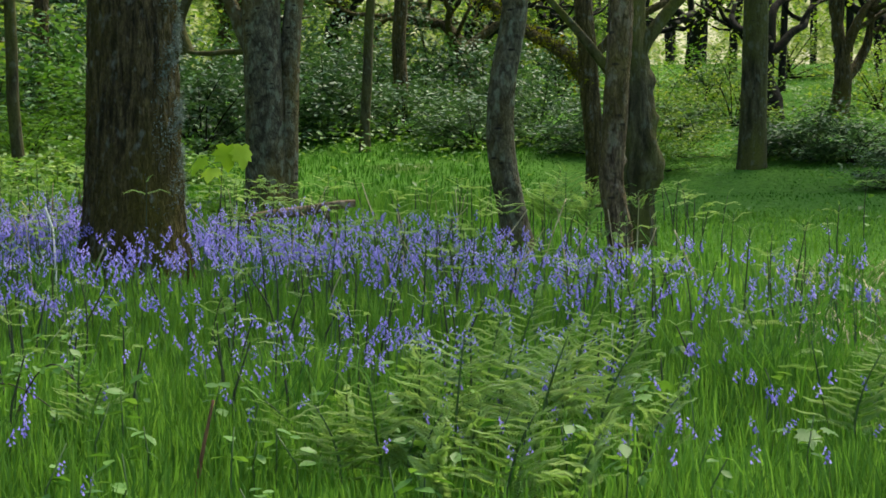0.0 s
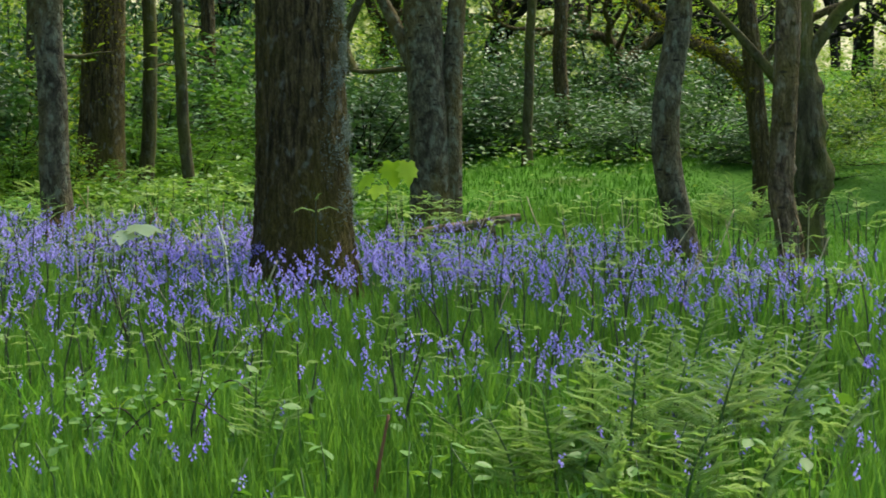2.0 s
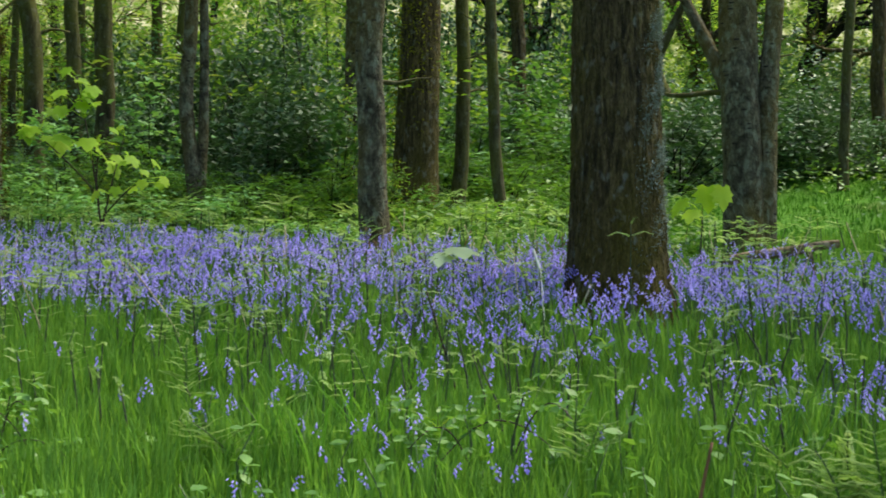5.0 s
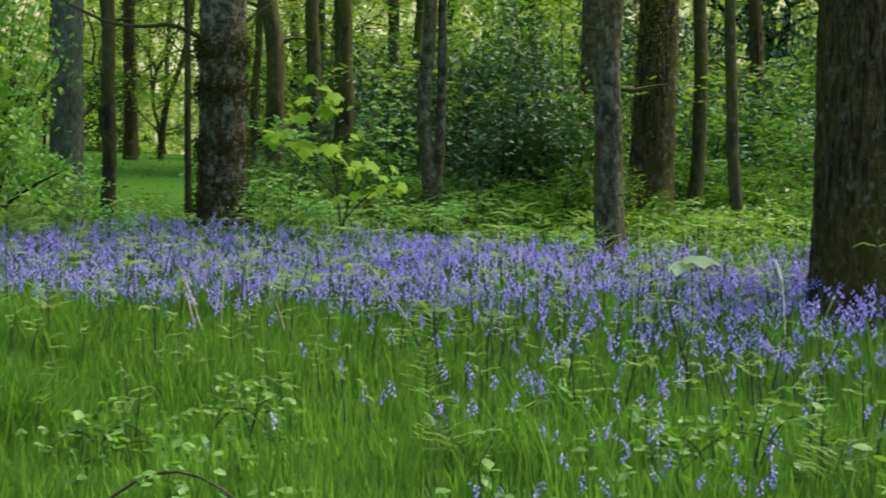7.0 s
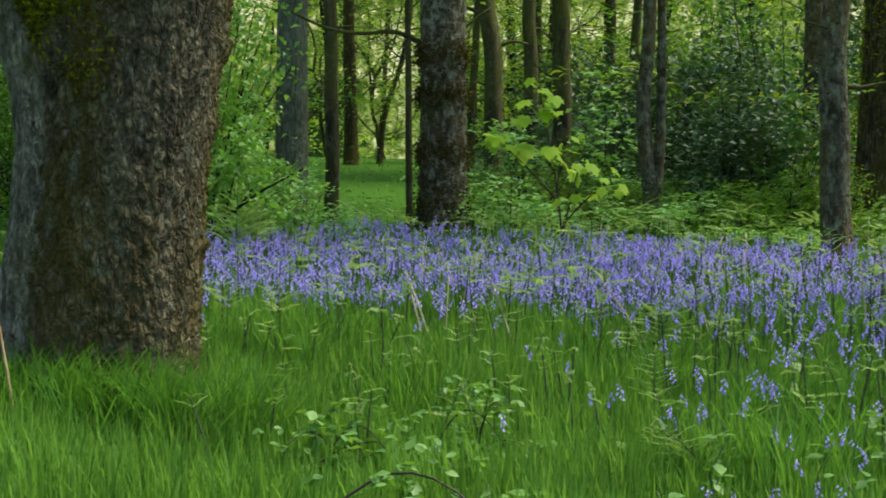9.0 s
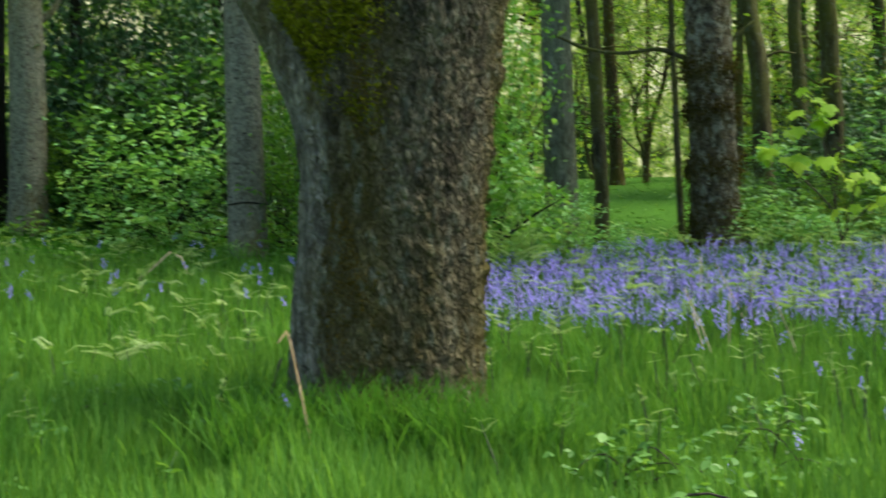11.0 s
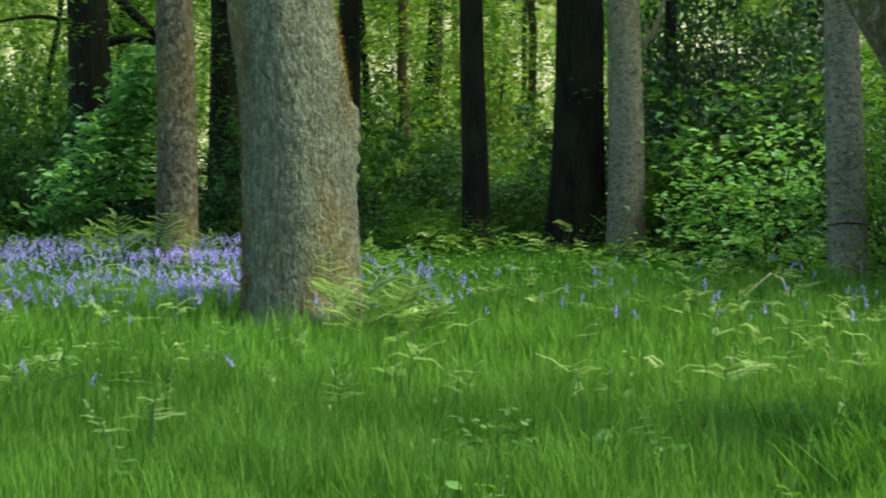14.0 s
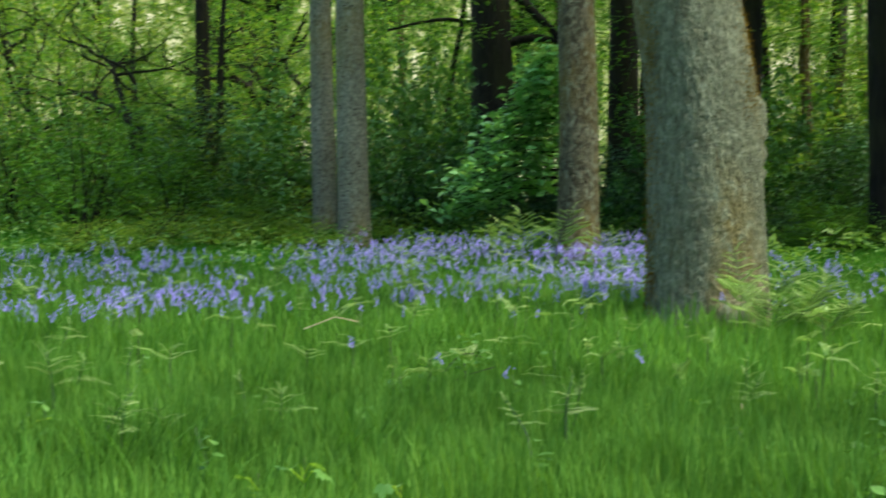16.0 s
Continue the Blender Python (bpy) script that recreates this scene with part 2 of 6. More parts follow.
M_BARK_SMOOTH = bark_mat("smooth_pale_bark", (0.088, 0.09, 0.064), (0.20, 0.203, 0.148), (0.13, 0.10, 0.022), 0.22, (0.215, 0.23, 0.172), 0.30, (18, 18, 26), 0.02, 0.95, None, 0.6, 0.3, (1.7, 1.7, 0.7))
M_BARK_TAN = bark_mat("weathered_tan_bark", (0.075, 0.055, 0.032), (0.30, 0.225, 0.135), (0.13, 0.105, 0.02), 0.36, (0.24, 0.22, 0.15), 0.3, (16, 16, 4), 0.04, 0.8, (30, 30, 8), 0.6, 0.45, (4.0, 4.0, 1.6), 0.0, 0.06, 0.5)
# grey limb bark, made paler to carry the sky light on that side
M_BARK_LIMB = bark_mat("lightened_green_grey_limb_bark", (0.125, 0.115, 0.085), (0.36, 0.345, 0.268), (0.12, 0.10, 0.025), 0.26, (0.27, 0.28, 0.22), 0.3, (22, 22, 7), 0.06, 0.0, (36, 36, 14), 0.6, 0.4, (3.0, 3.0, 1.2), 0.0, 0.06, 0.5)
M_BARK_PATCHY = bark_mat("blotched_knotty_bark", (0.045, 0.037, 0.022), (0.22, 0.19, 0.125), (0.07, 0.058, 0.014), 0.32, (0.34, 0.35, 0.27), 0.44, (14, 14, 16), 0.06, 0.4, (22, 22, 26), 0.7, 0.3, (2.4, 2.4, 3.6), 0.0, 0.09, 0.3)
M_BARK_BROWN = bark_mat("olive_brown_bark", (0.018, 0.016, 0.008), (0.086, 0.078, 0.042), (0.072, 0.078, 0.012), 0.5, (0.11, 0.12, 0.085), 0.25, (18, 18, 4), 0.02, 0.5, None, 0.55)
M_BARK_MOSSY = bark_mat("rough_scaly_bark", (0.072, 0.062, 0.037), (0.27, 0.238, 0.152), (0.11, 0.09, 0.014), 0.28, (0.20, 0.215, 0.155), 0.26, (14, 14, 5), 0.08, 0.0, (34, 34, 15), 0.7, 0.5, (2.6, 2.6, 0.55), 0.0, 0.05, 0.3)
M_MOSS = leaf_mat("cushion_moss", (0.10, 0.115, 0.006), (0.19, 0.205, 0.012), (0.30, 0.30, 0.03), 0.3, 0.9, 0.05)
M_LICHEN = leaf_mat("blue_grey_lichen", (0.13, 0.165, 0.15), (0.20, 0.25, 0.23), (0.30, 0.36, 0.33), 0.1, 0.9, 0.05)
M_MOSS_BROWN = leaf_mat("dull_bark_moss", (0.035, 0.030, 0.008), (0.065, 0.055, 0.013), (0.11, 0.095, 0.024), 0.25, 0.9, 0.05)
M_MOSS_RUST = leaf_mat("rusty_bark_moss", (0.10, 0.065, 0.006), (0.15, 0.10, 0.010), (0.20, 0.14, 0.02), 0.2, 0.9, 0.05)
# near-black: the wood's shade is put into this bark of trunks and twigs
M_BARK_DARK = bark_mat("dark_bark_with_painted_shade", (0.003, 0.003, 0.002), (0.017, 0.016, 0.010), (0.018, 0.020, 0.005), 0.3, (0.03, 0.034, 0.022), 0.1, (14, 14, 2.5), 0.02)
M_DEAD = plain_mat("dry_bleached_stem", (0.30, 0.24, 0.13), (0.55, 0.47, 0.30), (30, 30, 6))
M_TAN = plain_mat("tan_broken_stick", (0.34, 0.21, 0.10), (0.52, 0.36, 0.20), (30, 30, 6))
M_WHITE = plain_mat("peeled_white_stick", (0.70, 0.68, 0.58), (0.85, 0.83, 0.75), (30, 30, 8))
M_LOG = bark_mat("fallen_log_bark", (0.06, 0.046, 0.025), (0.27, 0.21, 0.12), (0.10, 0.10, 0.03), 0.2, (0.36, 0.31, 0.21), 0.25, (4, 20, 20), 0.015)
M_BRAMBLE_STEM = plain_mat("bramble_stem", (0.016, 0.010, 0.007), (0.045, 0.026, 0.016))
M_RED = plain_mat("red_brown_dry_stem", (0.10, 0.04, 0.015), (0.22, 0.10, 0.04))
M_SOIL = soil_mat()
M_FAR = backdrop_mat()


# ---------------------------------------------------------------- mesh tools
class Geo:
    """Collects vertices and faces, then makes one mesh."""

    def __init__(self):
        self.v, self.q, self.t, self.count = [], [], [], 0

    def add(self, verts, quads=None, tris=None):
        verts = np.asarray(verts, float).reshape(-1, 3)
        if quads is not None and len(quads):
            self.q.append(np.asarray(quads, int) + self.count)
        if tris is not None and len(tris):
            self.t.append(np.asarray(tris, int) + self.count)
        self.v.append(verts)
        self.count += len(verts)
        return self

    def tube(self, pts, radii, sides=8, ripple=0.0, seed=0, cap=True):
        """A round limb along points, with an uneven skin."""
        pts, radii = np.asarray(pts, float), np.asarray(radii, float)
        n = len(pts)
        tan = np.gradient(pts, axis=0)
        tan /= np.linalg.norm(tan, axis=1, keepdims=True) + 1e-9
        ref = np.where(np.abs(tan[:, 2:3]) > 0.8, np.array([[1.0, 0, 0]]), np.array([[0, 0, 1.0]]))
        if np.ptp((np.abs(tan[:, 2]) > 0.8).astype(int)):
            ref = np.tile([[0.6, 0.8, 0.05]], (n, 1))
        u = np.cross(ref, tan)
        u /= np.linalg.norm(u, axis=1, keepdims=True) + 1e-9
        w = np.cross(tan, u)
        ang = np.linspace(0, 2 * np.pi, sides, endpoint=False)
        r = radii[:, None] * np.ones(sides)
        if ripple:
            g = np.random.default_rng(seed)
            ph = g.uniform(0, 6.28, 6)
            run = np.concatenate([[0], np.cumsum(np.linalg.norm(np.diff(pts, axis=0), axis=1))])[:, None]
            r = r * (1 + ripple * (0.5 * np.sin(3 * ang + ph[0] + 0.5 * run) + 0.4 * np.sin(5 * ang + ph[1] - 0.8 * run)
                                   + 0.35 * np.sin(2 * ang + 1.7 * run + ph[2]) + 0.4 * np.sin(7 * ang + ph[3] + 2.1 * run)
                                   + 0.25 * g.standard_normal((n, sides))))
        ring = pts[:, None, :] + r[:, :, None] * (np.cos(ang)[None, :, None] * u[:, None, :] + np.sin(ang)[None, :, None] * w[:, None, :])
        k = np.arange((n - 1) * sides)
        i, j = k // sides, k % sides
        a, b = i * sides + j, i * sides + (j + 1) % sides
        quads = np.stack([a, b, b + sides, a + sides], 1)
        verts = ring.reshape(-1, 3)
        tris = None
        if cap:
            verts = np.concatenate([verts, pts[-1:]])
            j = np.arange(sides)
            tris = np.stack([(n - 1) * sides + j, (n - 1) * sides + (j + 1) % sides, np.full(sides, n * sides)], 1)
        return self.add(verts, quads, tris)

    def leaves(self, centres, size, up=0.5, g=None, aspect=0.55, flop=0.25):
        """Pointed, folded leaves; up: how flat they lie."""
        g = g or rng
        c = np.asarray(centres, float)
        n = len(c)
        s = np.asarray(size, float) * np.ones(n)
        nor = g.standard_normal((n, 3))
        nor /= np.linalg.norm(nor, axis=1, keepdims=True)
        nor[:, 2] = np.abs(nor[:, 2]) + up * 2
        nor /= np.linalg.norm(nor, axis=1, keepdims=True)
        d = g.standard_normal((n, 3))
        d[:, 2] -= flop
        d -= (d * nor).sum(1, keepdims=True) * nor
        d /= np.linalg.norm(d, axis=1, keepdims=True) + 1e-9
        e = np.cross(nor, d)
        s = s[:, None]
        v = np.stack([c - 0.5 * s * d, c + 0.5 * aspect * s * e + 0.08 * s * nor, c + 0.5 * s * d - 0.1 * s * nor, c - 0.5 * aspect * s * e + 0.08 * s * nor], 1)
        k = np.arange(n)[:, None] * 4
        return self.add(v, None, np.concatenate([k + [0, 1, 2], k + [0, 2, 3]]))

    def blades(self, base, height, width, bend, turn, tilt=0.15):
        """Grass blades that rise and arch over."""
        base = np.asarray(base, float)
        n = len(base)
        d = np.stack([np.cos(turn), np.sin(turn), np.zeros(n)], 1)
        e = np.stack([-np.sin(turn), np.cos(turn), np.zeros(n)], 1)
        h, w, b = (np.asarray(q, float).reshape(-1, 1) * np.ones((n, 1)) for q in (height, width, bend))
        z = np.array([[0, 0, 1.0]])
        rows = []
        for f, wf in ((0, 0.6), (0.4, 1.0), (0.75, 0.8)):
            c = base + z * h * (f - 0.25 * b * f ** 3) + d * h * (tilt * f + b * f * f)
            rows += [c - e * w * 0.5 * wf, c + e * w * 0.5 * wf]
        tip = base + z * h * (1 - 0.3 * b) + d * h * (tilt + b)
        v = np.stack(rows + [tip], 1)
        k = np.arange(n)[:, None] * 7
        return self.add(v, np.concatenate([k + [0, 1, 3, 2], k + [2, 3, 5, 4]]), k + [4, 5, 6])

    def mesh(self, name, material, flat=False):
        me = bpy.data.meshes.new(name)
        v = np.concatenate(self.v) if self.v else np.zeros((0, 3))
        q = np.concatenate(self.q) if self.q else np.zeros((0, 4), int)
        t = np.concatenate(self.t) if self.t else np.zeros((0, 3), int)
        me.vertices.add(len(v))
        me.vertices.foreach_set("co", v.astype(np.float32).ravel())
        loops = np.concatenate([q.ravel(), t.ravel()])
        me.loops.add(len(loops))
        me.loops.foreach_set("vertex_index", loops.astype(np.int32))
        me.polygons.add(len(q) + len(t))
        starts = np.concatenate([np.arange(len(q)) * 4, len(q) * 4 + np.arange(len(t)) * 3])
        me.polygons.foreach_set("loop_start", starts.astype(np.int32))
        if not flat:
            me.polygons.foreach_set("use_smooth", np.ones(len(q) + len(t), bool))
        me.materials.append(material)
        me.update(calc_edges=True)
        return me


def part(name, geo, material, parent, label="", flat=False):
    me = geo if isinstance(geo, bpy.types.Mesh) else geo.mesh(name, material, flat)
    ob = new(name, me)
    ob.parent = parent
    return tagged(ob, label)


def thing(name, az, d, label, category, group="", sink=0.0, turn=None):
    ob = new(name)
    x, y, z = spot(az, d)
    ob.matrix_world = pose(x, y, z - sink, 0, 0, az if turn is None else turn)
    ob.empty_display_size = 0.2
    return tagged(ob, label, category, group)


def scatter(n, az0, az1, d0, d1, g):
    """n even places in a sector; returns x, y, heading, distance."""
    az = g.uniform(az0, az1, n)
    d = np.sqrt(g.uniform(d0 * d0, d1 * d1, n))
    return -np.sin(np.radians(az)) * d, np.cos(np.radians(az)) * d, az, d


# ---------------------------------------------------------------- ground and distance
def build_ground():
    rings = np.concatenate([[0.0], np.geomspace(0.6, 70, 150), np.geomspace(80, 900, 16)])
    around = 240
    ang = np.linspace(0, 2 * np.pi, around, endpoint=False)
    x, y = rings[:, None] * np.cos(ang), rings[:, None] * np.sin(ang)
    v = np.stack([x, y, land(x, y)], -1).reshape(-1, 3)
    k = np.arange((len(rings) - 1) * around)
    i, j = k // around, k % around
    a, b = i * around + j, i * around + (j + 1) % around
    ob = new("ground", Geo().add(v, np.stack([a, b, b + around, a + around], 1)[:, ::-1]).mesh("ground", M_SOIL))
    tagged(ob, "mossy brown and green woodland floor on a gentle slope", "ground", kind="structure")


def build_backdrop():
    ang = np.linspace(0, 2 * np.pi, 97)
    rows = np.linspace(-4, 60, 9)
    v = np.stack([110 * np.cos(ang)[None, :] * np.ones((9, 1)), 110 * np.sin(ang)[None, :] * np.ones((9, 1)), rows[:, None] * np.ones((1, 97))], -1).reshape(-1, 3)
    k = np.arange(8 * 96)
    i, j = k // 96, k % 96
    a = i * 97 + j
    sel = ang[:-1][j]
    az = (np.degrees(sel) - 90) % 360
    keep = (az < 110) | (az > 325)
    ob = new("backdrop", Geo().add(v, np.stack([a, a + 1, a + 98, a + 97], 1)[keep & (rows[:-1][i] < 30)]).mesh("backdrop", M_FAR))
    tagged(ob, "glowing backdrop painted as hazy sunlit yellow-green woodland far behind the trunks", "woodland", kind="structure")


build_ground()
build_backdrop()


# ---------------------------------------------------------------- trees
NEARER = 0.87  # the trunks meet the grass tops, not the soil


def crown_meshes(seed, leaf, count, material, bark):
    """Limbs and foliage for a crown about 7 m wide and 7 m high above its own origin."""
    g = np.random.default_rng(seed)
    limbs, fol = Geo(), Geo()
    pts = []
    for k in range(15):
        a, el = g.uniform(0, 6.28), g.uniform(0.15, 1.3)
        ln = g.uniform(2.2, 4.2)
        start = np.array([0, 0, g.uniform(0, 2.6)])
        way = np.array([math.cos(a) * math.cos(el), math.sin(a) * math.cos(el), math.sin(el)])
        s = np.linspace(0, 1, 6)[:, None]
        p = start + way * ln * s + np.cumsum(g.normal(0, 0.12, (6, 3)), 0) * s
        limbs.tube(p, np.linspace(0.09, 0.015, 6), 5, 0.1, k)
        pts += [p[-1], p[-2], p[3]]
    pts = np.array(pts)
    c = pts[g.integers(0, len(pts), count)] + g.normal(0, 1, (count, 3)) * [0.75, 0.75, 0.38]
    fol.leaves(c, g.uniform(0.7, 1.3, count) * leaf, 0.5, g)
    return limbs.mesh("limbs", bark), fol.mesh("foliage", material)


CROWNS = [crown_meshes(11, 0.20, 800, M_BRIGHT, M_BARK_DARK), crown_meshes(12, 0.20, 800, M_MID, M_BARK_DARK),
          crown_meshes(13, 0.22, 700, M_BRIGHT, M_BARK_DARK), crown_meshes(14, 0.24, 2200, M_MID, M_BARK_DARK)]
SPECKS = 0


def spine_points(spine, height, step):
    h = np.array([p[0] for p in spine], float)
    s = np.array([p[1] for p in spine], float)
    z = np.arange(-0.25, height + step, step)
    lat = np.interp(z, h, s)
    if len(z) > 8:
        kern = np.ones(5) / 5
        pad = np.concatenate([np.full(2, lat[0]), lat, np.full(2, lat[-1])])
        lat = np.convolve(pad, kern, "valid")
    return z, lat


def stem(spine, height, r, flare=0.35, sides=14, step=0.3, ripple=0.04, seed=0, knots=(), depth_sway=0.0, swell=(), relief=None):
    """A trunk that flares at its foot, sways sideways along its spine and tapers upward. knots: (height, side angle, size); relief: depth of the bark scales, how many of them to a metre round and up."""
    z, lat = spine_points(spine, height, step)
    if relief:
        rows = np.concatenate([np.arange(-0.1, 3.3, 0.018), np.arange(3.3, height + step, 0.3)])
        z, lat = rows, np.interp(rows, z, lat)
    rad = r * (1 - 0.5 * np.clip(z / height, 0, 1)) * (1 + flare * np.exp(-np.clip(z, 0, None) / (1.1 * r + 0.08)))
    if swell:
        rad = rad * np.interp(z, [q[0] for q in swell], [q[1] for q in swell])
    sway = depth_sway * np.sin(z * 0.9 + seed)
    if r < 0.15:
        lat = lat + 0.16 * r * (np.sin(z * 1.9 + seed) - math.sin(seed)) + 0.1 * r * np.sin(z * 4.3 + 2 * seed)
    g = np.random.default_rng(seed + 5)
    ang = np.linspace(0, 2 * np.pi, sides, endpoint=False)
    ph = g.uniform(0, 6.28, 8)
    zz = z[:, None]
    rr = rad[:, None] * (1 + ripple * (0.5 * np.sin(2 * ang + ph[0] + 0.7 * zz) + 0.5 * np.sin(3 * ang + ph[1] - 0.5 * zz)
                                       + 0.4 * np.sin(5 * ang + ph[2] + 1.3 * zz) + 0.3 * np.sin(9 * ang + ph[3]) + 0.3 * g.standard_normal((len(z), sides))))
    foot = np.exp(-np.clip(zz, 0, None) / (0.8 * r + 0.06))
    rr = rr * (1 + 0.22 * flare * 2 * foot * np.sin(5 * ang + ph[4]))
    for kh, ka, ks in knots:
        da = np.angle(np.exp(1j * (ang - ka)))
        rr = rr + ks * np.exp(-((zz - kh) / (1.3 * ks)) ** 2 - (da * rad[:, None] / (1.3 * ks)) ** 2)
    if relief:
        deep, round_, tall = relief
        k = int((z < 3.3).sum())
        for i in range(k):
            for j in range(sides):
                x, y = math.cos(ang[j]) * rad[i] * round_, math.sin(ang[j]) * rad[i] * round_
                at = Vector((x, y, z[i] * tall))
                at += 0.3 * noise.noise_vector(at * 0.8)
                near = noise.voronoi(at)[0]
                rr[i, j] += deep * (min(near[1] - near[0], 0.45) * 2.2 - 0.5 + 0.5 * noise.noise(at * 2.3))
    v = np.stack([lat[:, None] + rr * np.cos(ang), sway[:, None] + rr * np.sin(ang), zz * np.ones(sides)], -1).reshape(-1, 3)
    n = len(z)
    k = np.arange((n - 1) * sides)
    i, j = k // sides, k % sides
    a, b = i * sides + j, i * sides + (j + 1) % sides
    return Geo().add(v, np.stack([a, b, b + sides, a + sides], 1))


def tree(az, d, r, spine, bark, label, height=11.0, crown=0, name="tree", group="", flare=0.35, sides=14, step=0.3,
         ripple=0.04, knots=(), limbs=(), crown_scale=1.0, sway=0.0, swell=(), sprays=None, grain=0.0, relief=None):
    """limbs: (start height, points as (side, depth, height), radius)."""
    global SPECKS
    SPECKS += 1
    d, r = d * NEARER, r * NEARER
    spine = [(a * NEARER, b * NEARER) for a, b in spine]
    knots = [(a * NEARER, b, c * NEARER) for a, b, c in knots]
    swell = [(a * NEARER, b) for a, b in swell]
    ob = thing(name, az, d, label, "tree", group)
    spine = list(spine) + [(height, spine[-1][1] * 1.15)]
    shape = stem(spine, height, r, flare, sides, step, ripple, SPECKS, knots, sway, swell, relief)
    turn = np.array(Matrix.Rotation(-radians(grain), 3, "Z"))
    shape.v = [q @ turn.T for q in shape.v]
    body = part("trunk", shape, bark, ob)
    body.matrix_basis = pose(0, 0, 0, 0, 0, grain)
    for pts, rad, *skin in limbs:
        p = np.array(pts, float) * NEARER
        rad = rad * NEARER
        s = np.linspace(0, len(p) - 1, 4 * len(p))
        q = np.stack([np.interp(s, np.arange(len(p)), p[:, c]) for c in range(3)], 1)
        q[2:-2] = (q[:-4] + q[1:-3] + q[2:-2] + q[3:-1] + q[4:]) / 5
        part("limb", Geo().tube(q, np.linspace(rad, rad * 0.45, len(q)), 10, 0.1, SPECKS), skin[0] if skin else bark, ob if grain else body)
    if group == T and 14 < d < 42 and 2 < az < 41:
        g = np.random.default_rng(900 + SPECKS)
        for k in range(6):
            z0, a = g.uniform(1.5, 4.4), g.choice([-1, 1]) * g.uniform(0.3, 1.0)
            ln, rise = g.uniform(0.1, 0.5), g.uniform(-0.1, 0.8)
            s = np.linspace(0, 1, 7)[:, None]
            way = np.array([math.copysign(math.cos(1 - abs(a)), a), math.sin(a * 3) * 0.6, rise])
            root = np.array([np.interp(z0, [q[0] for q in spine], [q[1] for q in spine]), 0, z0])
            q = root + way * ln * s + np.cumsum(g.normal(0, 0.022, (7, 3)), 0) * s
            part("side_branch", Geo().tube(q, np.linspace(min(0.03, 0.25 * r), 0.006, 7), 5), M_BARK_BROWN, ob)
    if crown is not None:
        lm, fm = CROWNS[crown]
        for nm, me in (("crown_branchwork", lm), ("crown", fm)):
            o = part(nm, me, None, ob)
            o.matrix_basis = pose(spine[-1][1], 0, height - 4.5, 0, 0, SPECKS * 77) @ Matrix.Diagonal((crown_scale, crown_scale, 0.9, 1))
    if sprays:
        o = part("low_foliage", SPRAYS[sprays][SPECKS % 2], None, ob)
        o.matrix_basis = pose(0, 0, 0, 0, 0, SPECKS * 53)
    return ob


def spray_mesh(seed, material, count, leaf, low=1.2, high=8.0, reach=3.6):
    """Flat leafy sprays held out in layers round a trunk."""
    g = np.random.default_rng(seed)
    geo = Geo()
    n = 26
    a, r, z = g.uniform(0, 6.28, n), g.uniform(0.8, reach, n), g.uniform(low, high, n)
    c = np.stack([np.cos(a) * r, np.sin(a) * r, z], 1)
    i = g.integers(0, n, count)
    off = g.normal(0, 1, (count, 3)) * [0.62, 0.62, 0.09]
    off[:, 2] -= 0.12 * np.hypot(off[:, 0], off[:, 1])
    geo.leaves(c[i] + off, g.uniform(0.6, 1.3, count) * leaf, 1.2, g)
    for k in range(n):
        geo.tube(np.array([(0, 0, z[k] - 0.5), c[k] * [0.5, 0.5, 1] + [0, 0, -0.12], c[k]]), [0.010, 0.007, 0.003], 4)
    return geo.mesh("low_foliage", material)


SPRAYS = {"mid": [spray_mesh(91, M_MID, 2600, 0.13), spray_mesh(92, M_MID, 2600, 0.13)],
          "bright": [spray_mesh(93, M_BRIGHT, 2200, 0.14), spray_mesh(94, M_BRIGHT, 2200, 0.14)]}
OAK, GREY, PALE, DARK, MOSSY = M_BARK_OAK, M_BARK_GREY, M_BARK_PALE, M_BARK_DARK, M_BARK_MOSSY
T = "trees of the wood"


def moss(ob, source, count, size, reach, where, material, label, seed):
    """Shaggy cushions of moss on a trunk or limb: where(side, depth, height) gives their cover from 0 to 1."""
    g = np.random.default_rng(seed)
    n = len(source.data.vertices)
    co, no = np.empty(n * 3), np.empty(n * 3)
    source.data.vertices.foreach_get("co", co)
    source.data.vertices.foreach_get("normal", no)
    m = np.array(source.matrix_basis)[:3]
    p, w = co.reshape(-1, 3) @ m[:, :3].T + m[:, 3], no.reshape(-1, 3) @ m[:, :3].T
    i = np.nonzero((p[:, 2] > 0.1) & (p[:, 2] < reach))[0]
    k = i[g.integers(0, len(i), count)]
    k = k[g.uniform(0, 1, count) < where(p[k, 0], p[k, 1], p[k, 2])]
    spread = np.median(np.linalg.norm(np.diff(p[i], axis=0), axis=1))
    c = p[k] + g.normal(0, spread, (len(k), 3)) + w[k] * g.uniform(-0.002, 0.012, (len(k), 1))
    o = part("moss", Geo().leaves(c, g.uniform(0.6, 1.4, len(k)) * size, 0.1, g, 0.4, 0.5), material, ob, label)
    tagged(o, label, kind="stuff")


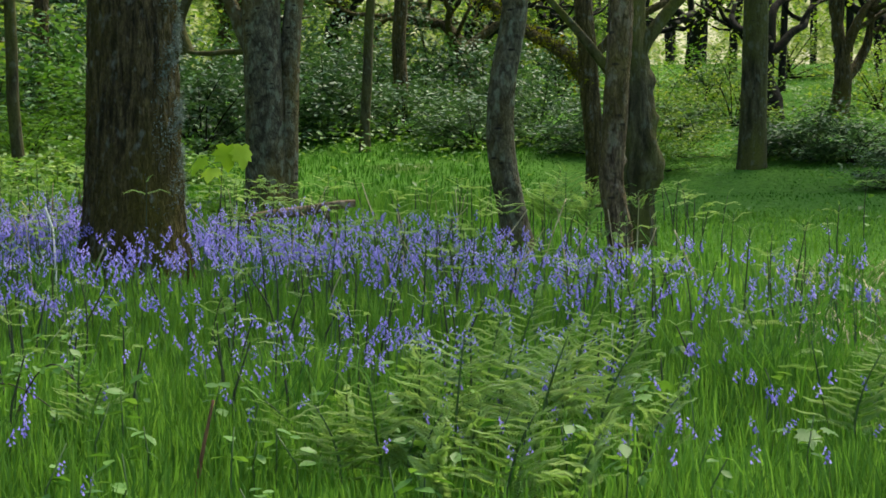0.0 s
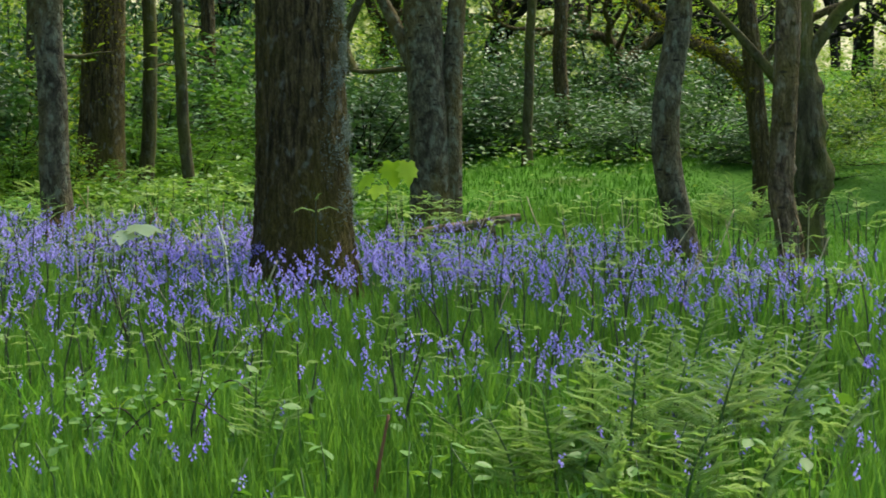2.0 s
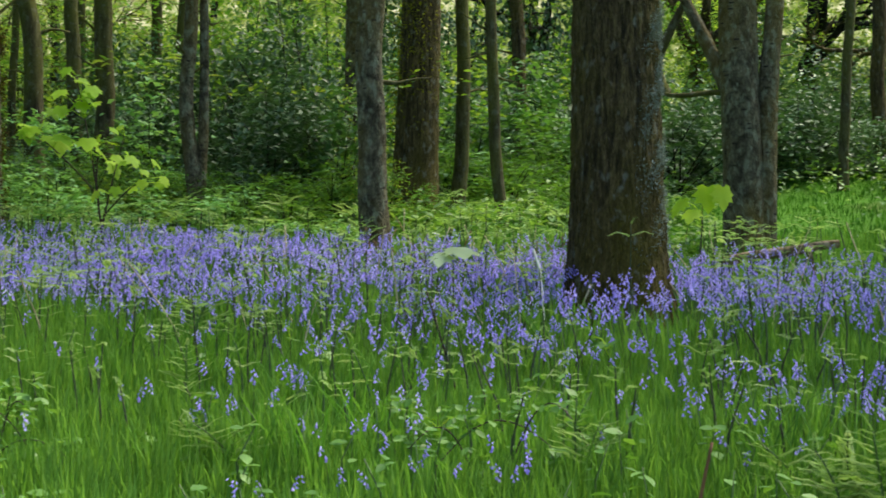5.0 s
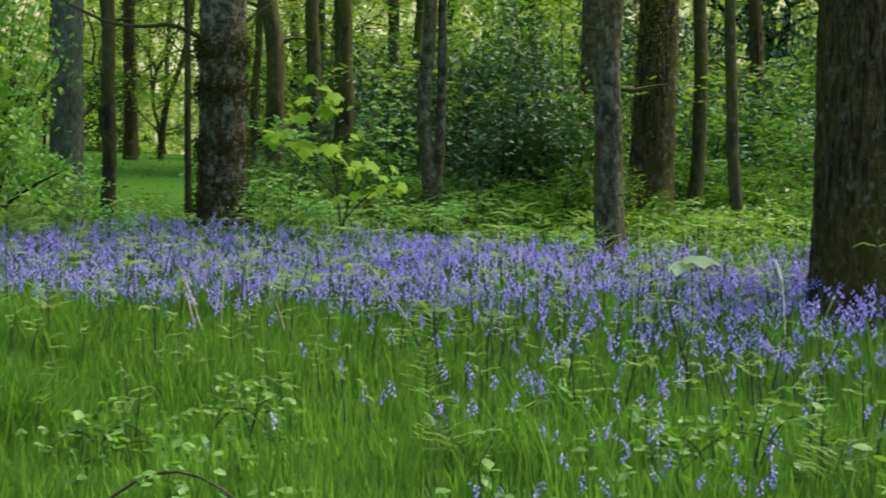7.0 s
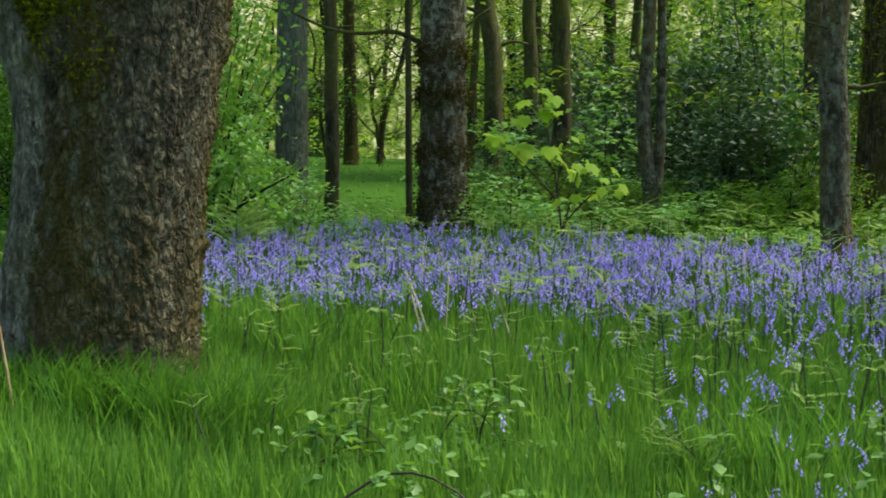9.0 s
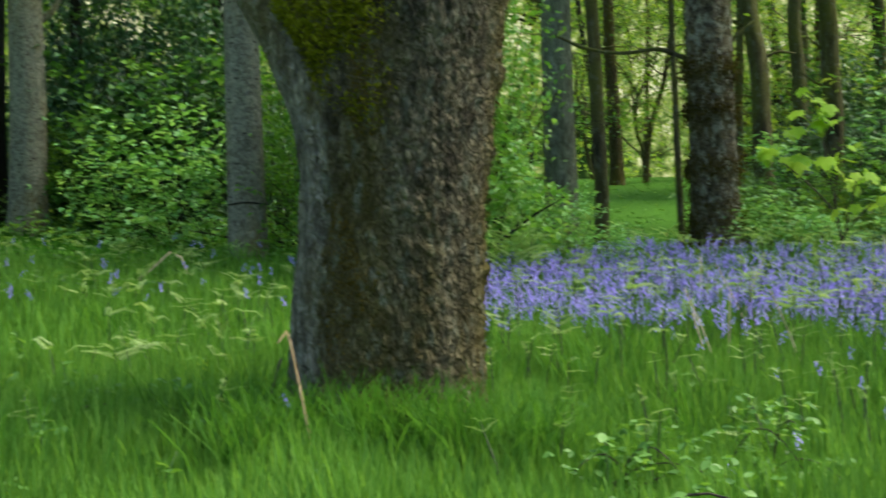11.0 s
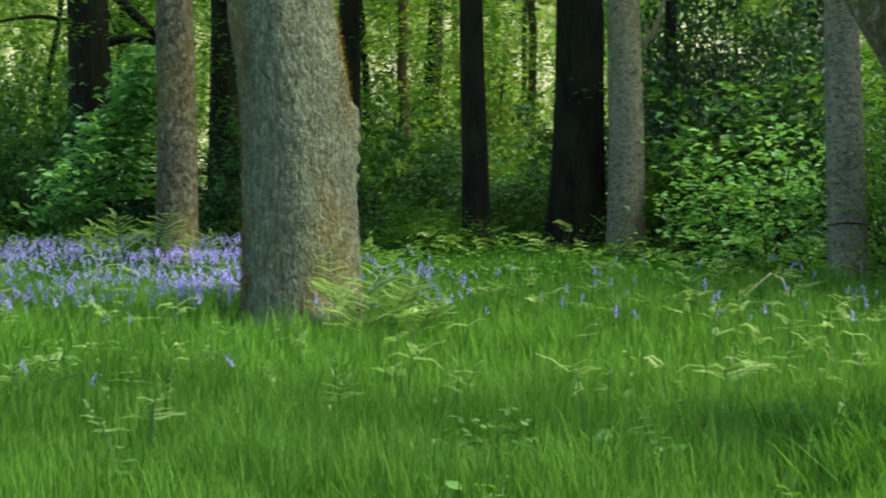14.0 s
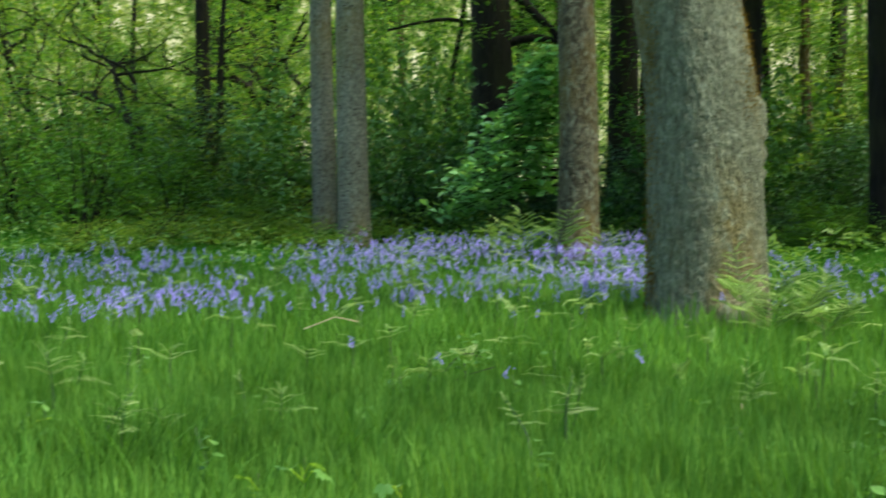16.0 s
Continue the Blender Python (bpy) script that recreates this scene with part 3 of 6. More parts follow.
# the glade in front of the bank
oak = tree(10.5, 12.5, 0.35, [(0, 0), (1.9, -0.03)], OAK, "large oak with dark brown furrowed bark in bluebells", 13, 1, "oak_tree", T, 0.28, 170, 0.06, 0.02, crown_scale=0.6, relief=(0.013, 24, 5))
moss(oak, [o for o in oak.children if o.name.startswith("trunk")][0], 200000, 0.016, 3.2, lambda x, y, z: smooth(0.02, 0.2, x - 0.05 * z) * smooth(0.2, 1.5, z) * smooth(0.25, 0.6, patchy(x * 5, z * 2, 0.3, 3)), M_LICHEN, "blue-grey lichen flakes on one side", 12)
tree(6.1, 18.2, 0.235, [(0, 0.0), (1.0, -0.02), (1.7, -0.06), (2.3, -0.1)], GREY, "grey twin-stemmed tree with knots, at the grass edge", 11, 0, "tree", T, 0.12, 30, 0.1, 0.05, crown_scale=0.6,
     knots=[(1.15, -1.7, 0.03), (0.8, -1.3, 0.03), (1.5, -1.5, 0.03)],
     limbs=[([(0.185, 0.02, -0.2), (0.20, 0.02, 1.0), (0.22, 0.05, 1.8), (0.27, 0.08, 2.3), (0.42, 0.1, 5), (0.6, 0.3, 8)], 0.155),
            ([(-0.14, 0.05, 1.72), (-0.26, 0.05, 1.95), (-0.40, 0.1, 2.28), (-0.6, 0.15, 2.7), (-1.0, 0.2, 3.4)], 0.105),
            ([(-0.15, 0, 1.78), (-0.42, 0.1, 1.80), (-0.75, 0.2, 1.76), (-1.1, 0.3, 1.86), (-1.6, 0.4, 1.9)], 0.035, M_BARK_BROWN),
            ([(-0.9, 0.3, 1.8), (-1.02, 0.3, 2.1), (-0.92, 0.3, 2.35), (-0.6, 0.3, 3.0)], 0.085, M_BARK_BROWN)])
tree(-2.8, 14.1, 0.122, [(0, 0), (0.3, -0.09), (0.7, -0.16), (0.96, -0.19), (1.55, -0.17), (2.05, -0.11)], GREY, "slim leaning tree with a curved grey trunk", 9, 0, "tree", T, 0.15, 26, 0.06, 0.06, crown_scale=0.4,
     knots=[(1.55, -1.3, 0.03), (1.0, 2.6, 0.03), (0.6, -0.9, 0.03)])
tree(-6.1, 12.5, 0.098, [(0, 0.01), (0.3, 0.0), (0.6, -0.035), (0.75, -0.075), (1.2, -0.07), (1.6, -0.075), (2.1, -0.05)], M_BARK_TAN, "slim weathered tree with pale peeling bark", 8, 2, "tree", T, 0.1, 26, 0.04, 0.09,
     knots=[(0.72, -1.2, 0.03), (1.35, -1.8, 0.02), (0.95, 0.2, 0.02), (0.45, -0.4, 0.025)], crown_scale=0.4)
tree(-6.75, 15.6, 0.145, [(0, 0), (0.76, -0.03), (1.5, -0.09), (2.1, -0.14)], M_BARK_BROWN, "dark gnarled tree with burrs on its trunk", 9, 2, "tree", T, 0.12, 30, 0.05, 0.11, crown_scale=0.45,
     knots=[(0.78, 0.1, 0.085), (0.62, -0.2, 0.07), (0.95, -0.7, 0.06), (1.55, 0.2, 0.05), (1.2, 0.3, 0.045), (0.7, -1.3, 0.05)],
     limbs=[([(-0.1, 0, 1.55), (-0.04, 0, 1.8), (0.12, 0.05, 2.05), (0.35, 0.1, 2.35), (0.9, 0.2, 2.8)], 0.09), ([(-0.12, 0, 1.4), (-0.5, -0.1, 1.9), (-0.95, -0.1, 2.4)], 0.06)])
arching = tree(-5.3, 19.8, 0.12, [(0, 0), (0.9, -0.07), (1.87, -0.14), (2.4, -0.2)], OAK, "mossy oak with arching limbs", 10, 0, "oak_tree", T, 0.12, 20, 0.08, 0.06, crown_scale=0.5,
     limbs=[([(-0.1, 0, 1.45), (-0.45, 0, 1.9), (-0.9, 0.1, 2.1), (-1.6, 0.2, 2.7)], 0.10), ([(-0.12, 0, 1.7), (0.3, 0, 2.2), (1.1, 0.2, 2.6), (2.0, 0.2, 2.6)], 0.06)])
tree(-10.6, 24.3, 0.195, [(0, 0), (1.2, 0.03), (2.35, 0.05)], M_BARK_BROWN, "straight tree with orange-brown bark on the bank foot", 12, 1, "tree", T, 0.12, 20, 0.12, 0.05, crown_scale=0.6)
tree(2.8, 26.2, 0.085, [(0, 0), (1.2, 0.05), (2.5, 0.12)], M_BARK_BROWN, "thin dark tree at the foot of the bank", 9, 1, "tree", T, 0.2, 10, crown_scale=0.6)
tree(1.5, 32, 0.15, [(0, 0), (2.2, -0.05)], OAK, "brown tree among shrubs on the bank", 10, 1, "tree", T, 0.2, 12, crown_scale=0.6)
tree(14.4, 21.6, 0.085, [(0, 0), (1.2, -0.13), (2.45, -0.2)], M_BARK_BROWN, "thin dark leaning tree in the undergrowth", 9, 1, "tree", T, 0.2, 10, crown_scale=0.6)
tree(13.9, 33, 0.16, [(0, 0), (3.2, -0.05)], OAK, "brown tree behind the undergrowth", 11, 1, "tree", T, 0.2, 12, sprays="bright")
tree(16.1, 23.4, 0.11, [(0, 0), (0.9, 0.06), (1.3, 0.1), (2.5, 0.09)], M_BARK_BROWN, "thin crooked dark tree in the undergrowth", 9, 1, "tree", T, 0.2, 10, crown_scale=0.6)
greened = tree(17.5, 22.5, 0.31, [(0, 0), (1.2, 0.02), (2.6, 0.07)], OAK, "stout dark tree with a moss-green upper trunk", 12, 1, "tree", T, 0.2, 28, 0.12, 0.04, crown_scale=0.6)
tree(18.8, 17.0, 0.155, [(0, 0), (1.0, -0.04), (2.3, -0.03)], GREY, "grey tree behind the bluebells, reddish at its foot", 11, 0, "tree", T, 0.2, 20, 0.1, 0.05)
tree(25.0, 20.9, 0.10, [(0, 0), (0.6, -0.06), (1.6, -0.14), (2.8, -0.1)], GREY, "twin-stemmed thin tree with dark bark", 9, 0, "tree", T, 0.2, 12, 0.15, 0.06,
     limbs=[([(0.02, 0, 0.5), (0.07, 0.05, 1.4), (0.06, 0.1, 2.8), (0.0, 0.2, 5), (0.1, 0.2, 8)], 0.075)])
knotty = tree(32.3, 18.7, 0.28, [(0, 0), (1.3, -0.02), (2.6, -0.06)], M_BARK_PATCHY, "knotty dark tree trunk with mossy collars", 11, 2, "tree", T, 0.12, 40, 0.06, 0.07,
     knots=[(2.15, 0.3, 0.04), (2.15, 3.0, 0.05), (2.2, -1.2, 0.04), (1.75, -1.7, 0.05), (1.75, 2.9, 0.05), (1.1, -0.3, 0.04), (1.15, -2.6, 0.05), (0.8, -1.4, 0.04), (2.2, -2.2, 0.04), (1.7, -0.6, 0.04), (1.15, -1.4, 0.04), (0.5, -2.2, 0.04), (1.45, -1.2, 0.04)],
     limbs=[([(-0.15, 0, 2.28), (-0.4, 0.05, 2.4), (-0.62, 0.05, 2.5), (-0.95, 0.1, 2.44), (-1.4, 0.1, 2.5), (-1.8, 0.1, 2.7)], 0.032, M_BARK_BROWN)])
tree(37.6, 19.3, 0.20, [(0, 0), (2.5, -0.03)], PALE, "smooth grey tree among leafy saplings", 11, 2, "tree", T, 0.15, 20, 0.15, 0.03)
tree(36.2, 21.3, 0.10, [(0, 0), (1.0, -0.04), (2.7, -0.08)], M_BARK_BROWN, "thin dark tree with short stubs", 9, 0, "tree", T, 0.2, 12, 0.15, 0.08)
tree(33.5, 20.3, 0.045, [(0, 0), (2.7, -0.06)], M_BARK_BROWN, "very thin straight sapling trunk", 10, 2, "tree", T, 0.2, 8)
tree(35.6, 44, 0.19, [(0, 0), (2, -0.05), (4, -0.15)], OAK, "slender tree at the edge of a grassy clearing", 10, 2, "tree", T, 0.2, 10, sprays="bright")
tree(34.6, 46, 0.09, [(0, 0), (1.5, 0.1), (2.5, 0.5), (4, 0.8)], OAK, "thin bent tree at the edge of a clearing", 9, 2, "tree", T, 0.2, 8)
tree(30.6, 30, 0.19, [(0, 0), (1.6, -0.03), (2.4, -0.02), (2.9, -0.06), (3.5, -0.22)], M_BARK_BROWN, "dark tree with stubby branches", 11, 0, "tree", T, 0.2, 14, 0.2, 0.06,
     limbs=[([(0, 0, 2.7), (0.3, 0, 2.85), (0.6, 0.1, 2.8)], 0.04), ([(-0.1, 0, 3.2), (-0.6, 0, 3.5), (-1.2, 0, 3.4)], 0.04)])
tree(28.2, 27.2, 0.165, [(0, 0), (3.2, -0.1)], M_BARK_BROWN, "straight dark tree in green undergrowth", 11, 1, "tree", T, 0.2, 14, 0.2, 0.05)
tree(29.3, 33.5, 0.16, [(0, 0), (3.6, -0.08)], M_BARK_BROWN, "straight dark tree deeper in the wood", 11, 1, "tree", T, 0.2, 12)
tree(25.8, 37, 0.12, [(0, 0), (4.0, 0.1)], M_BARK_BROWN, "thin dark tree in layered leaf", 11, 1, "tree", T, 0.2, 10, sprays="mid")
tree(29.0, 40, 0.13, [(0, 0), (4.0, -0.1)], M_BARK_BROWN, "thin dark tree in layered leaf", 11, 1, "tree", T, 0.2, 10, sprays="mid")
tree(31.4, 38, 0.1, [(0, 0), (4.0, 0.1)], M_BARK_BROWN, "thin dark tree in layered leaf", 11, 1, "tree", T, 0.2, 10, sprays="mid")
tree(26.6, 40, 0.15, [(0, 0), (4.0, 0.03)], M_BARK_BROWN, "dark straight tree deep in the wood", 11, 0, "tree", T, 0.2, 10, sprays="bright")
tree(19.6, 26, 0.18, [(0, 0), (3.0, 0.0)], GREY, "greenish grey tree behind others", 11, 1, "tree", T, 0.15, 14, sprays="bright")
# the old tree that fills the view
giant = tree(43.7, 8.7, 0.47, [(0, 0.0), (0.5, 0.01), (1.3, 0.045), (1.9, 0.09), (2.4, 0.125), (3.2, 0.17)], MOSSY, "massive old forked tree with scaly mossy bark in tall grass", 12, 1, "tree", T, 0.06, 240, 0.035, 0.018, relief=(0.017, 27, 11),
     knots=[(2.25, 3.5, 0.16), (0.2, 0.4, 0.05), (0.3, 3.4, 0.06), (1.5, -0.2, 0.04), (0.9, -0.1, 0.035), (1.9, -0.1, 0.05), (1.2, -1.4, 0.03), (1.75, -1.9, 0.04)],
     limbs=[([(-0.34, -0.13, -0.1), (-0.32, -0.14, 0.45), (-0.27, -0.15, 1.15), (-0.275, -0.15, 1.5), (-0.37, -0.13, 1.85), (-0.55, -0.08, 2.22), (-0.85, -0.02, 2.75), (-1.4, 0.1, 3.7), (-2.2, 0.2, 4.9)], 0.205, M_BARK_LIMB)],
     swell=[(0, 1.0), (1.2, 1.03), (1.9, 1.12), (2.4, 1.25), (3.2, 1.1)], grain=-75)
body, limb = [o for o in giant.children if o.name.startswith("trunk")][0], [o for o in giant.children if o.name.startswith("limb")][0]
moss(giant, body, 260000, 0.026, 3.2, lambda x, y, z: smooth(1.60, 2.0, z + 0.3 * patchy(x, z, 0.16)) * (1 - smooth(-0.08, 0.16, x + 0.2 * patchy(z, x, 0.2))) * (y < 0.1), M_MOSS, "bright yellow-green moss cushion in the fork", 1)
moss(giant, body, 26000, 0.016, 2.7, lambda x, y, z: smooth(0.33, 0.43, x - 0.06 * z) * patchy(z, y, 0.12) ** 1.5, M_MOSS_BROWN, "dull tufts of moss along the trunk", 2)
moss(giant, body, 90000, 0.013, 2.0, lambda x, y, z: np.exp(-((x + 0.19 - 0.05 * z) / 0.07) ** 2) * (y < 0) * smooth(0.35, 0.6, patchy(x * 3, z, 0.3, 4)) , M_MOSS_RUST, "rusty moss along the seam", 6)
tangle = [o for o in knotty.children if o.name.startswith("trunk")][0]
moss(knotty, tangle, 62000, 0.035, 2.7, lambda x, y, z: 0.75 * np.clip(np.exp(-((z - 1.93) / 0.1) ** 2) + np.exp(-((z - 1.52) / 0.1) ** 2) + 0.8 * np.exp(-((z - 0.95) / 0.12) ** 2) + 0.5 * smooth(0.8, 0.4, z), 0, 1) * (0.3 + patchy(x * 4, z * 3, 0.3)), M_MOSS_BROWN, "shaggy brown-green moss collars", 3)
moss(greened, [o for o in greened.children if o.name.startswith("trunk")][0], 14000, 0.04, 3.2, lambda x, y, z: 0.55 * smooth(1.3, 2.0, z + 0.5 * patchy(x * 3, z, 0.3)) * (1 - smooth(0.0, 0.25, x)), M_MOSS, "green moss on the upper trunk", 10)
boughs = [q for o in arching.children for q in o.children if q.name.startswith("limb")]
moss(arching, boughs[0], 1500, 0.05, 2.6, lambda x, y, z: 0.9 * patchy(x * 3, z * 3, 0.4) ** 0.6, M_MOSS, "yellow-green moss on an arching limb", 7)
# the shaded side; its dark bark has the shade painted in
ringed = tree(48.5, 20.0, 0.235, [(0, 0), (1.5, -0.04), (3.0, -0.06)], M_BARK_SMOOTH, "smooth pale grey-green tree with a dark ring scar", 11, 0, "tree", T, 0.12, 24, 0.1, 0.02, crown_scale=0.8)
a = np.linspace(0, 2 * np.pi, 33)
part("ring_scar", Geo().tube(np.stack([0.203 * np.cos(a) - 0.013, 0.203 * np.sin(a), 0.64 + 0.008 * np.sin(3 * a)], 1), np.full(33, 0.008), 6, cap=False), DARK, ringed, "dark ring scar round the trunk")
tree(56.0, 26.6, 0.31, [(0, 0), (2.0, 0.03), (3.8, -0.01)], M_BARK_SMOOTH, "pale tree trunk dotted with dark knots", 12, 3, "tree", T, 0.15, 24, 0.12, 0.03, crown_scale=1.0,
     limbs=[([(0.1, 0, 3.3), (0.5, 0, 3.6), (0.7, 0, 4.4)], 0.07)])
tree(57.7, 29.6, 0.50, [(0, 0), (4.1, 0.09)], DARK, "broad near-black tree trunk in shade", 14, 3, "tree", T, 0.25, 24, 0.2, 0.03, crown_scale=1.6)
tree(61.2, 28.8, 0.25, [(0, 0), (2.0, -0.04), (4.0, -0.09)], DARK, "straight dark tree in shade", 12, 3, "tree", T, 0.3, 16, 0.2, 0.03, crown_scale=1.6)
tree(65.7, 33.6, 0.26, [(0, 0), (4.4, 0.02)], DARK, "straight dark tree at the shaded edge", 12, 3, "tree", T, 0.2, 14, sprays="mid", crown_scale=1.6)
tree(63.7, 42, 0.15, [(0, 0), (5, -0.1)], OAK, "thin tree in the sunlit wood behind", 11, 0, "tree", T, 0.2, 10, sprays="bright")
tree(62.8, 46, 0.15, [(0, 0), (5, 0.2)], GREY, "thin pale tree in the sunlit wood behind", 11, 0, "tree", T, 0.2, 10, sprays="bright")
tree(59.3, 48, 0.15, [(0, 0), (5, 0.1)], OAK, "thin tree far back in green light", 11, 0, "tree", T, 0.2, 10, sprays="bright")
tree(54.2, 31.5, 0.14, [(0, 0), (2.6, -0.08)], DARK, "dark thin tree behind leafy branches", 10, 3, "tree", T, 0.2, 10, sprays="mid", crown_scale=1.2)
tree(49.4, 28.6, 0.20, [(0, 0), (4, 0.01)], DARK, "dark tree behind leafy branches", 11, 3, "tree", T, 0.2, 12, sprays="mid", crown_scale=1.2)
stout = tree(67.2, 15.1, 0.535, [(0, 0), (1.9, -0.05), (2.4, -0.1), (2.96, -0.2), (5, -0.3)], PALE, "stout pale grey-green tree with lumpy bark beside a fern", 13, 3, "tree", T, 0.08, 220, 0.045, 0.02, relief=(0.009, 28, 6), crown_scale=1.25,
     knots=[(2.08, 0.1, 0.06), (1.95, 0.1, 0.07), (1.8, 0.1, 0.065), (1.62, 0.1, 0.055), (1.45, 0.1, 0.04), (0.15, -1.2, 0.1), (0.3, -0.6, 0.08)])
skin = [o for o in stout.children if o.name.startswith("trunk")][0]
moss(stout, skin, 60000, 0.022, 3.4, lambda x, y, z: 0.8 * (np.exp(-((x + 0.44) / 0.05) ** 2) + np.exp(-((x - 0.40 + 0.05 * z) / 0.06) ** 2) * smooth(1.4, 1.9, z)) * patchy(z, x, 0.25) ** 0.7, M_MOSS_RUST, "rusty moss down the edges", 9)
tree(71.6, 24.2, 0.315, [(0, 0), (2, 0.0), (3.8, -0.07)], GREY, "brownish grey tree with a mossy orange edge", 12, 3, "tree", T, 0.15, 24, 0.12, 0.03)
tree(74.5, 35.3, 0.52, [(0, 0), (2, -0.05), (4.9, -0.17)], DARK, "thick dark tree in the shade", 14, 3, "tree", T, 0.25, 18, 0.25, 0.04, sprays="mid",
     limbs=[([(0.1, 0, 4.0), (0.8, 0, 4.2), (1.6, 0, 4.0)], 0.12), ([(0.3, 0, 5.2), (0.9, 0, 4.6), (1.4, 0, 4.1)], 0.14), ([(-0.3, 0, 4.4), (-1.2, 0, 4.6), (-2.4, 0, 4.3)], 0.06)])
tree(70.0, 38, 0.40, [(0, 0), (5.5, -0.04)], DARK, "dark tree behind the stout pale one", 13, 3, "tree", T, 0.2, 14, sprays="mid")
tree(79.4, 26.8, 0.27, [(0, 0), (2, -0.08), (3.9, -0.15)], M_BARK_SMOOTH, "pale tree with horizontal scars behind bluebells", 12, 3, "tree", T, 0.12, 24, 0.15, 0.02)
tree(80.45, 30.2, 0.235, [(0, 0), (2, -0.08), (4.2, -0.16)], M_BARK_SMOOTH, "slim grey tree close beside another", 12, 3, "tree", T, 0.1, 20, 0.15, 0.02)
tree(84.4, 38, 0.19, [(0, 0), (2, -0.25), (5.0, -0.35)], DARK, "dark forked tree among bright leaves", 11, 0, "tree", T, 0.25, 12, 0.2, 0.06, sprays="bright",
     limbs=[([(-0.1, 0, 0.9), (0.15, 0, 1.8), (0.1, 0, 3.4), (0.2, 0, 5.5)], 0.12)])


def branchy(az, d, seed, label, bark=OAK, size=1.0, crown=0, fork=1.6, leafy=140, mat=None, stout=0.17):
    """A crooked low-forking oak with twisting limbs and thin leaf."""
    g = np.random.default_rng(seed)
    d, size = d * NEARER, size * NEARER
    ob = thing("oak_tree", az, d, label, "tree", T)
    wood, fol = Geo(), Geo()
    tips = []

    def grow(p, way, ln, r, depth):
        n = 7
        pts = [p]
        for _ in range(n):
            way = way + g.normal(0, 0.22, 3) + np.array([0, 0, 0.05])
            way /= np.linalg.norm(way)
            pts.append(pts[-1] + way * ln / n)
        pts = np.array(pts)
        wood.tube(pts, np.linspace(r, r * 0.55, n + 1), 9 if depth < 2 else 5, 0.1, seed + depth)
        if depth >= 3:
            tips.extend(pts[3:])
            return
        for k in range(3 if depth else 4):
            q = pts[-1] if k < 2 else pts[g.integers(3, n)]
            turn = way + g.normal(0, 0.75, 3) * [1, 1, 0.5]
            turn[2] = turn[2] * 0.6 + 0.15
            grow(q, turn / np.linalg.norm(turn), ln * g.uniform(0.6, 0.85), r * 0.55, depth + 1)
    grow(np.array([0, 0, -0.1]), np.array([0, 0, 1.0]), fork * size, stout * size, 0)
    tips = np.array(tips)
    c = tips[g.integers(0, len(tips), leafy * 4)] + g.normal(0, 0.25, (leafy * 4, 3))
    fol.leaves(c, g.uniform(0.07, 0.13, leafy * 4), 0.4, g)
    part("trunk", wood, bark, ob)
    part("foliage", fol, mat or M_BRIGHT, ob)
    return ob


branchy(-0.9, 37, 31, "crooked mossy oak with low twisting limbs on the bank", size=1.35)
branchy(0.4, 41, 32, "dark crooked oak on the bank among shrubs", DARK, 1.4)
branchy(-8.6, 40, 33, "dark oak with spreading crooked limbs on the bank top", DARK, 1.4)
branchy(-13.6, 32, 34, "mossy oak forking low into bare limbs", OAK, 1.25)
branchy(-11.5, 32, 35, "small dark oak on the bank", DARK, 1.1)
branchy(-15.8, 38, 36, "dark oak far up the bank", DARK, 1.3)
branchy(4.2, 44, 37, "crooked oak deep in the wood", DARK, 1.6)
branchy(8.2, 42, 38, "crooked oak with mossy limbs behind the glade", OAK, 1.6)
branchy(-4.0, 46, 39, "far crooked oak in bright leaf", DARK, 1.6)
branchy(12.0, 46, 40, "far oak among leafy shrubs", DARK, 1.6)
branchy(-19, 36, 41, "oak at the edge of the bank", OAK, 1.3)
branchy(87.5, 34, 42, "pale tree with bare crooked twigs in yellow-green leaf", DARK, 1.4, leafy=420, stout=0.09)
branchy(90.5, 40, 43, "tangled tree with thin leaf against the light", DARK, 1.5, leafy=420, stout=0.09)
branchy(83.0, 46, 44, "far oak in yellow spring leaf", DARK, 1.6, leafy=400)

for k, (az, d) in enumerate([(33.2, 50), (34.4, 55), (36.4, 52), (38.0, 56), (31.6, 54), (30.0, 50), (27.8, 52), (25.4, 50), (58.9, 52), (60.2, 55), (62.2, 54), (64.6, 56)]):
    branchy(az, d, 150 + k, "slender far tree with a net of thin twigs in spring leaf", M_BARK_BROWN, 1.9, leafy=150, stout=0.045)
# slim trunks deeper in the wood
g = np.random.default_rng(3)
for k in range(64):
    az = -20 + 116 * (k + g.uniform(-0.4, 0.4)) / 64
    d = g.uniform(42, 80)
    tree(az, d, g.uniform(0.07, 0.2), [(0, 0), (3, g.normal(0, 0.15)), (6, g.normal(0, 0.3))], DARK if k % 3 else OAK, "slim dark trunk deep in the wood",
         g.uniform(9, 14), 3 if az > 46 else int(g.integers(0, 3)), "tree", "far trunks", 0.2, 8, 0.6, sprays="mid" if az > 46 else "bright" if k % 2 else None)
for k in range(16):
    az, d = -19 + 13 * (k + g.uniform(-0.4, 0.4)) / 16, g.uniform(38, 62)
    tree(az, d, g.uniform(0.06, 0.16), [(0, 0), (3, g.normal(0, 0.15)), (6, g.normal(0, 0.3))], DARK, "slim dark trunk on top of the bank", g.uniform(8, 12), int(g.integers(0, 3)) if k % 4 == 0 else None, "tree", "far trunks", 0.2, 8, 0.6)


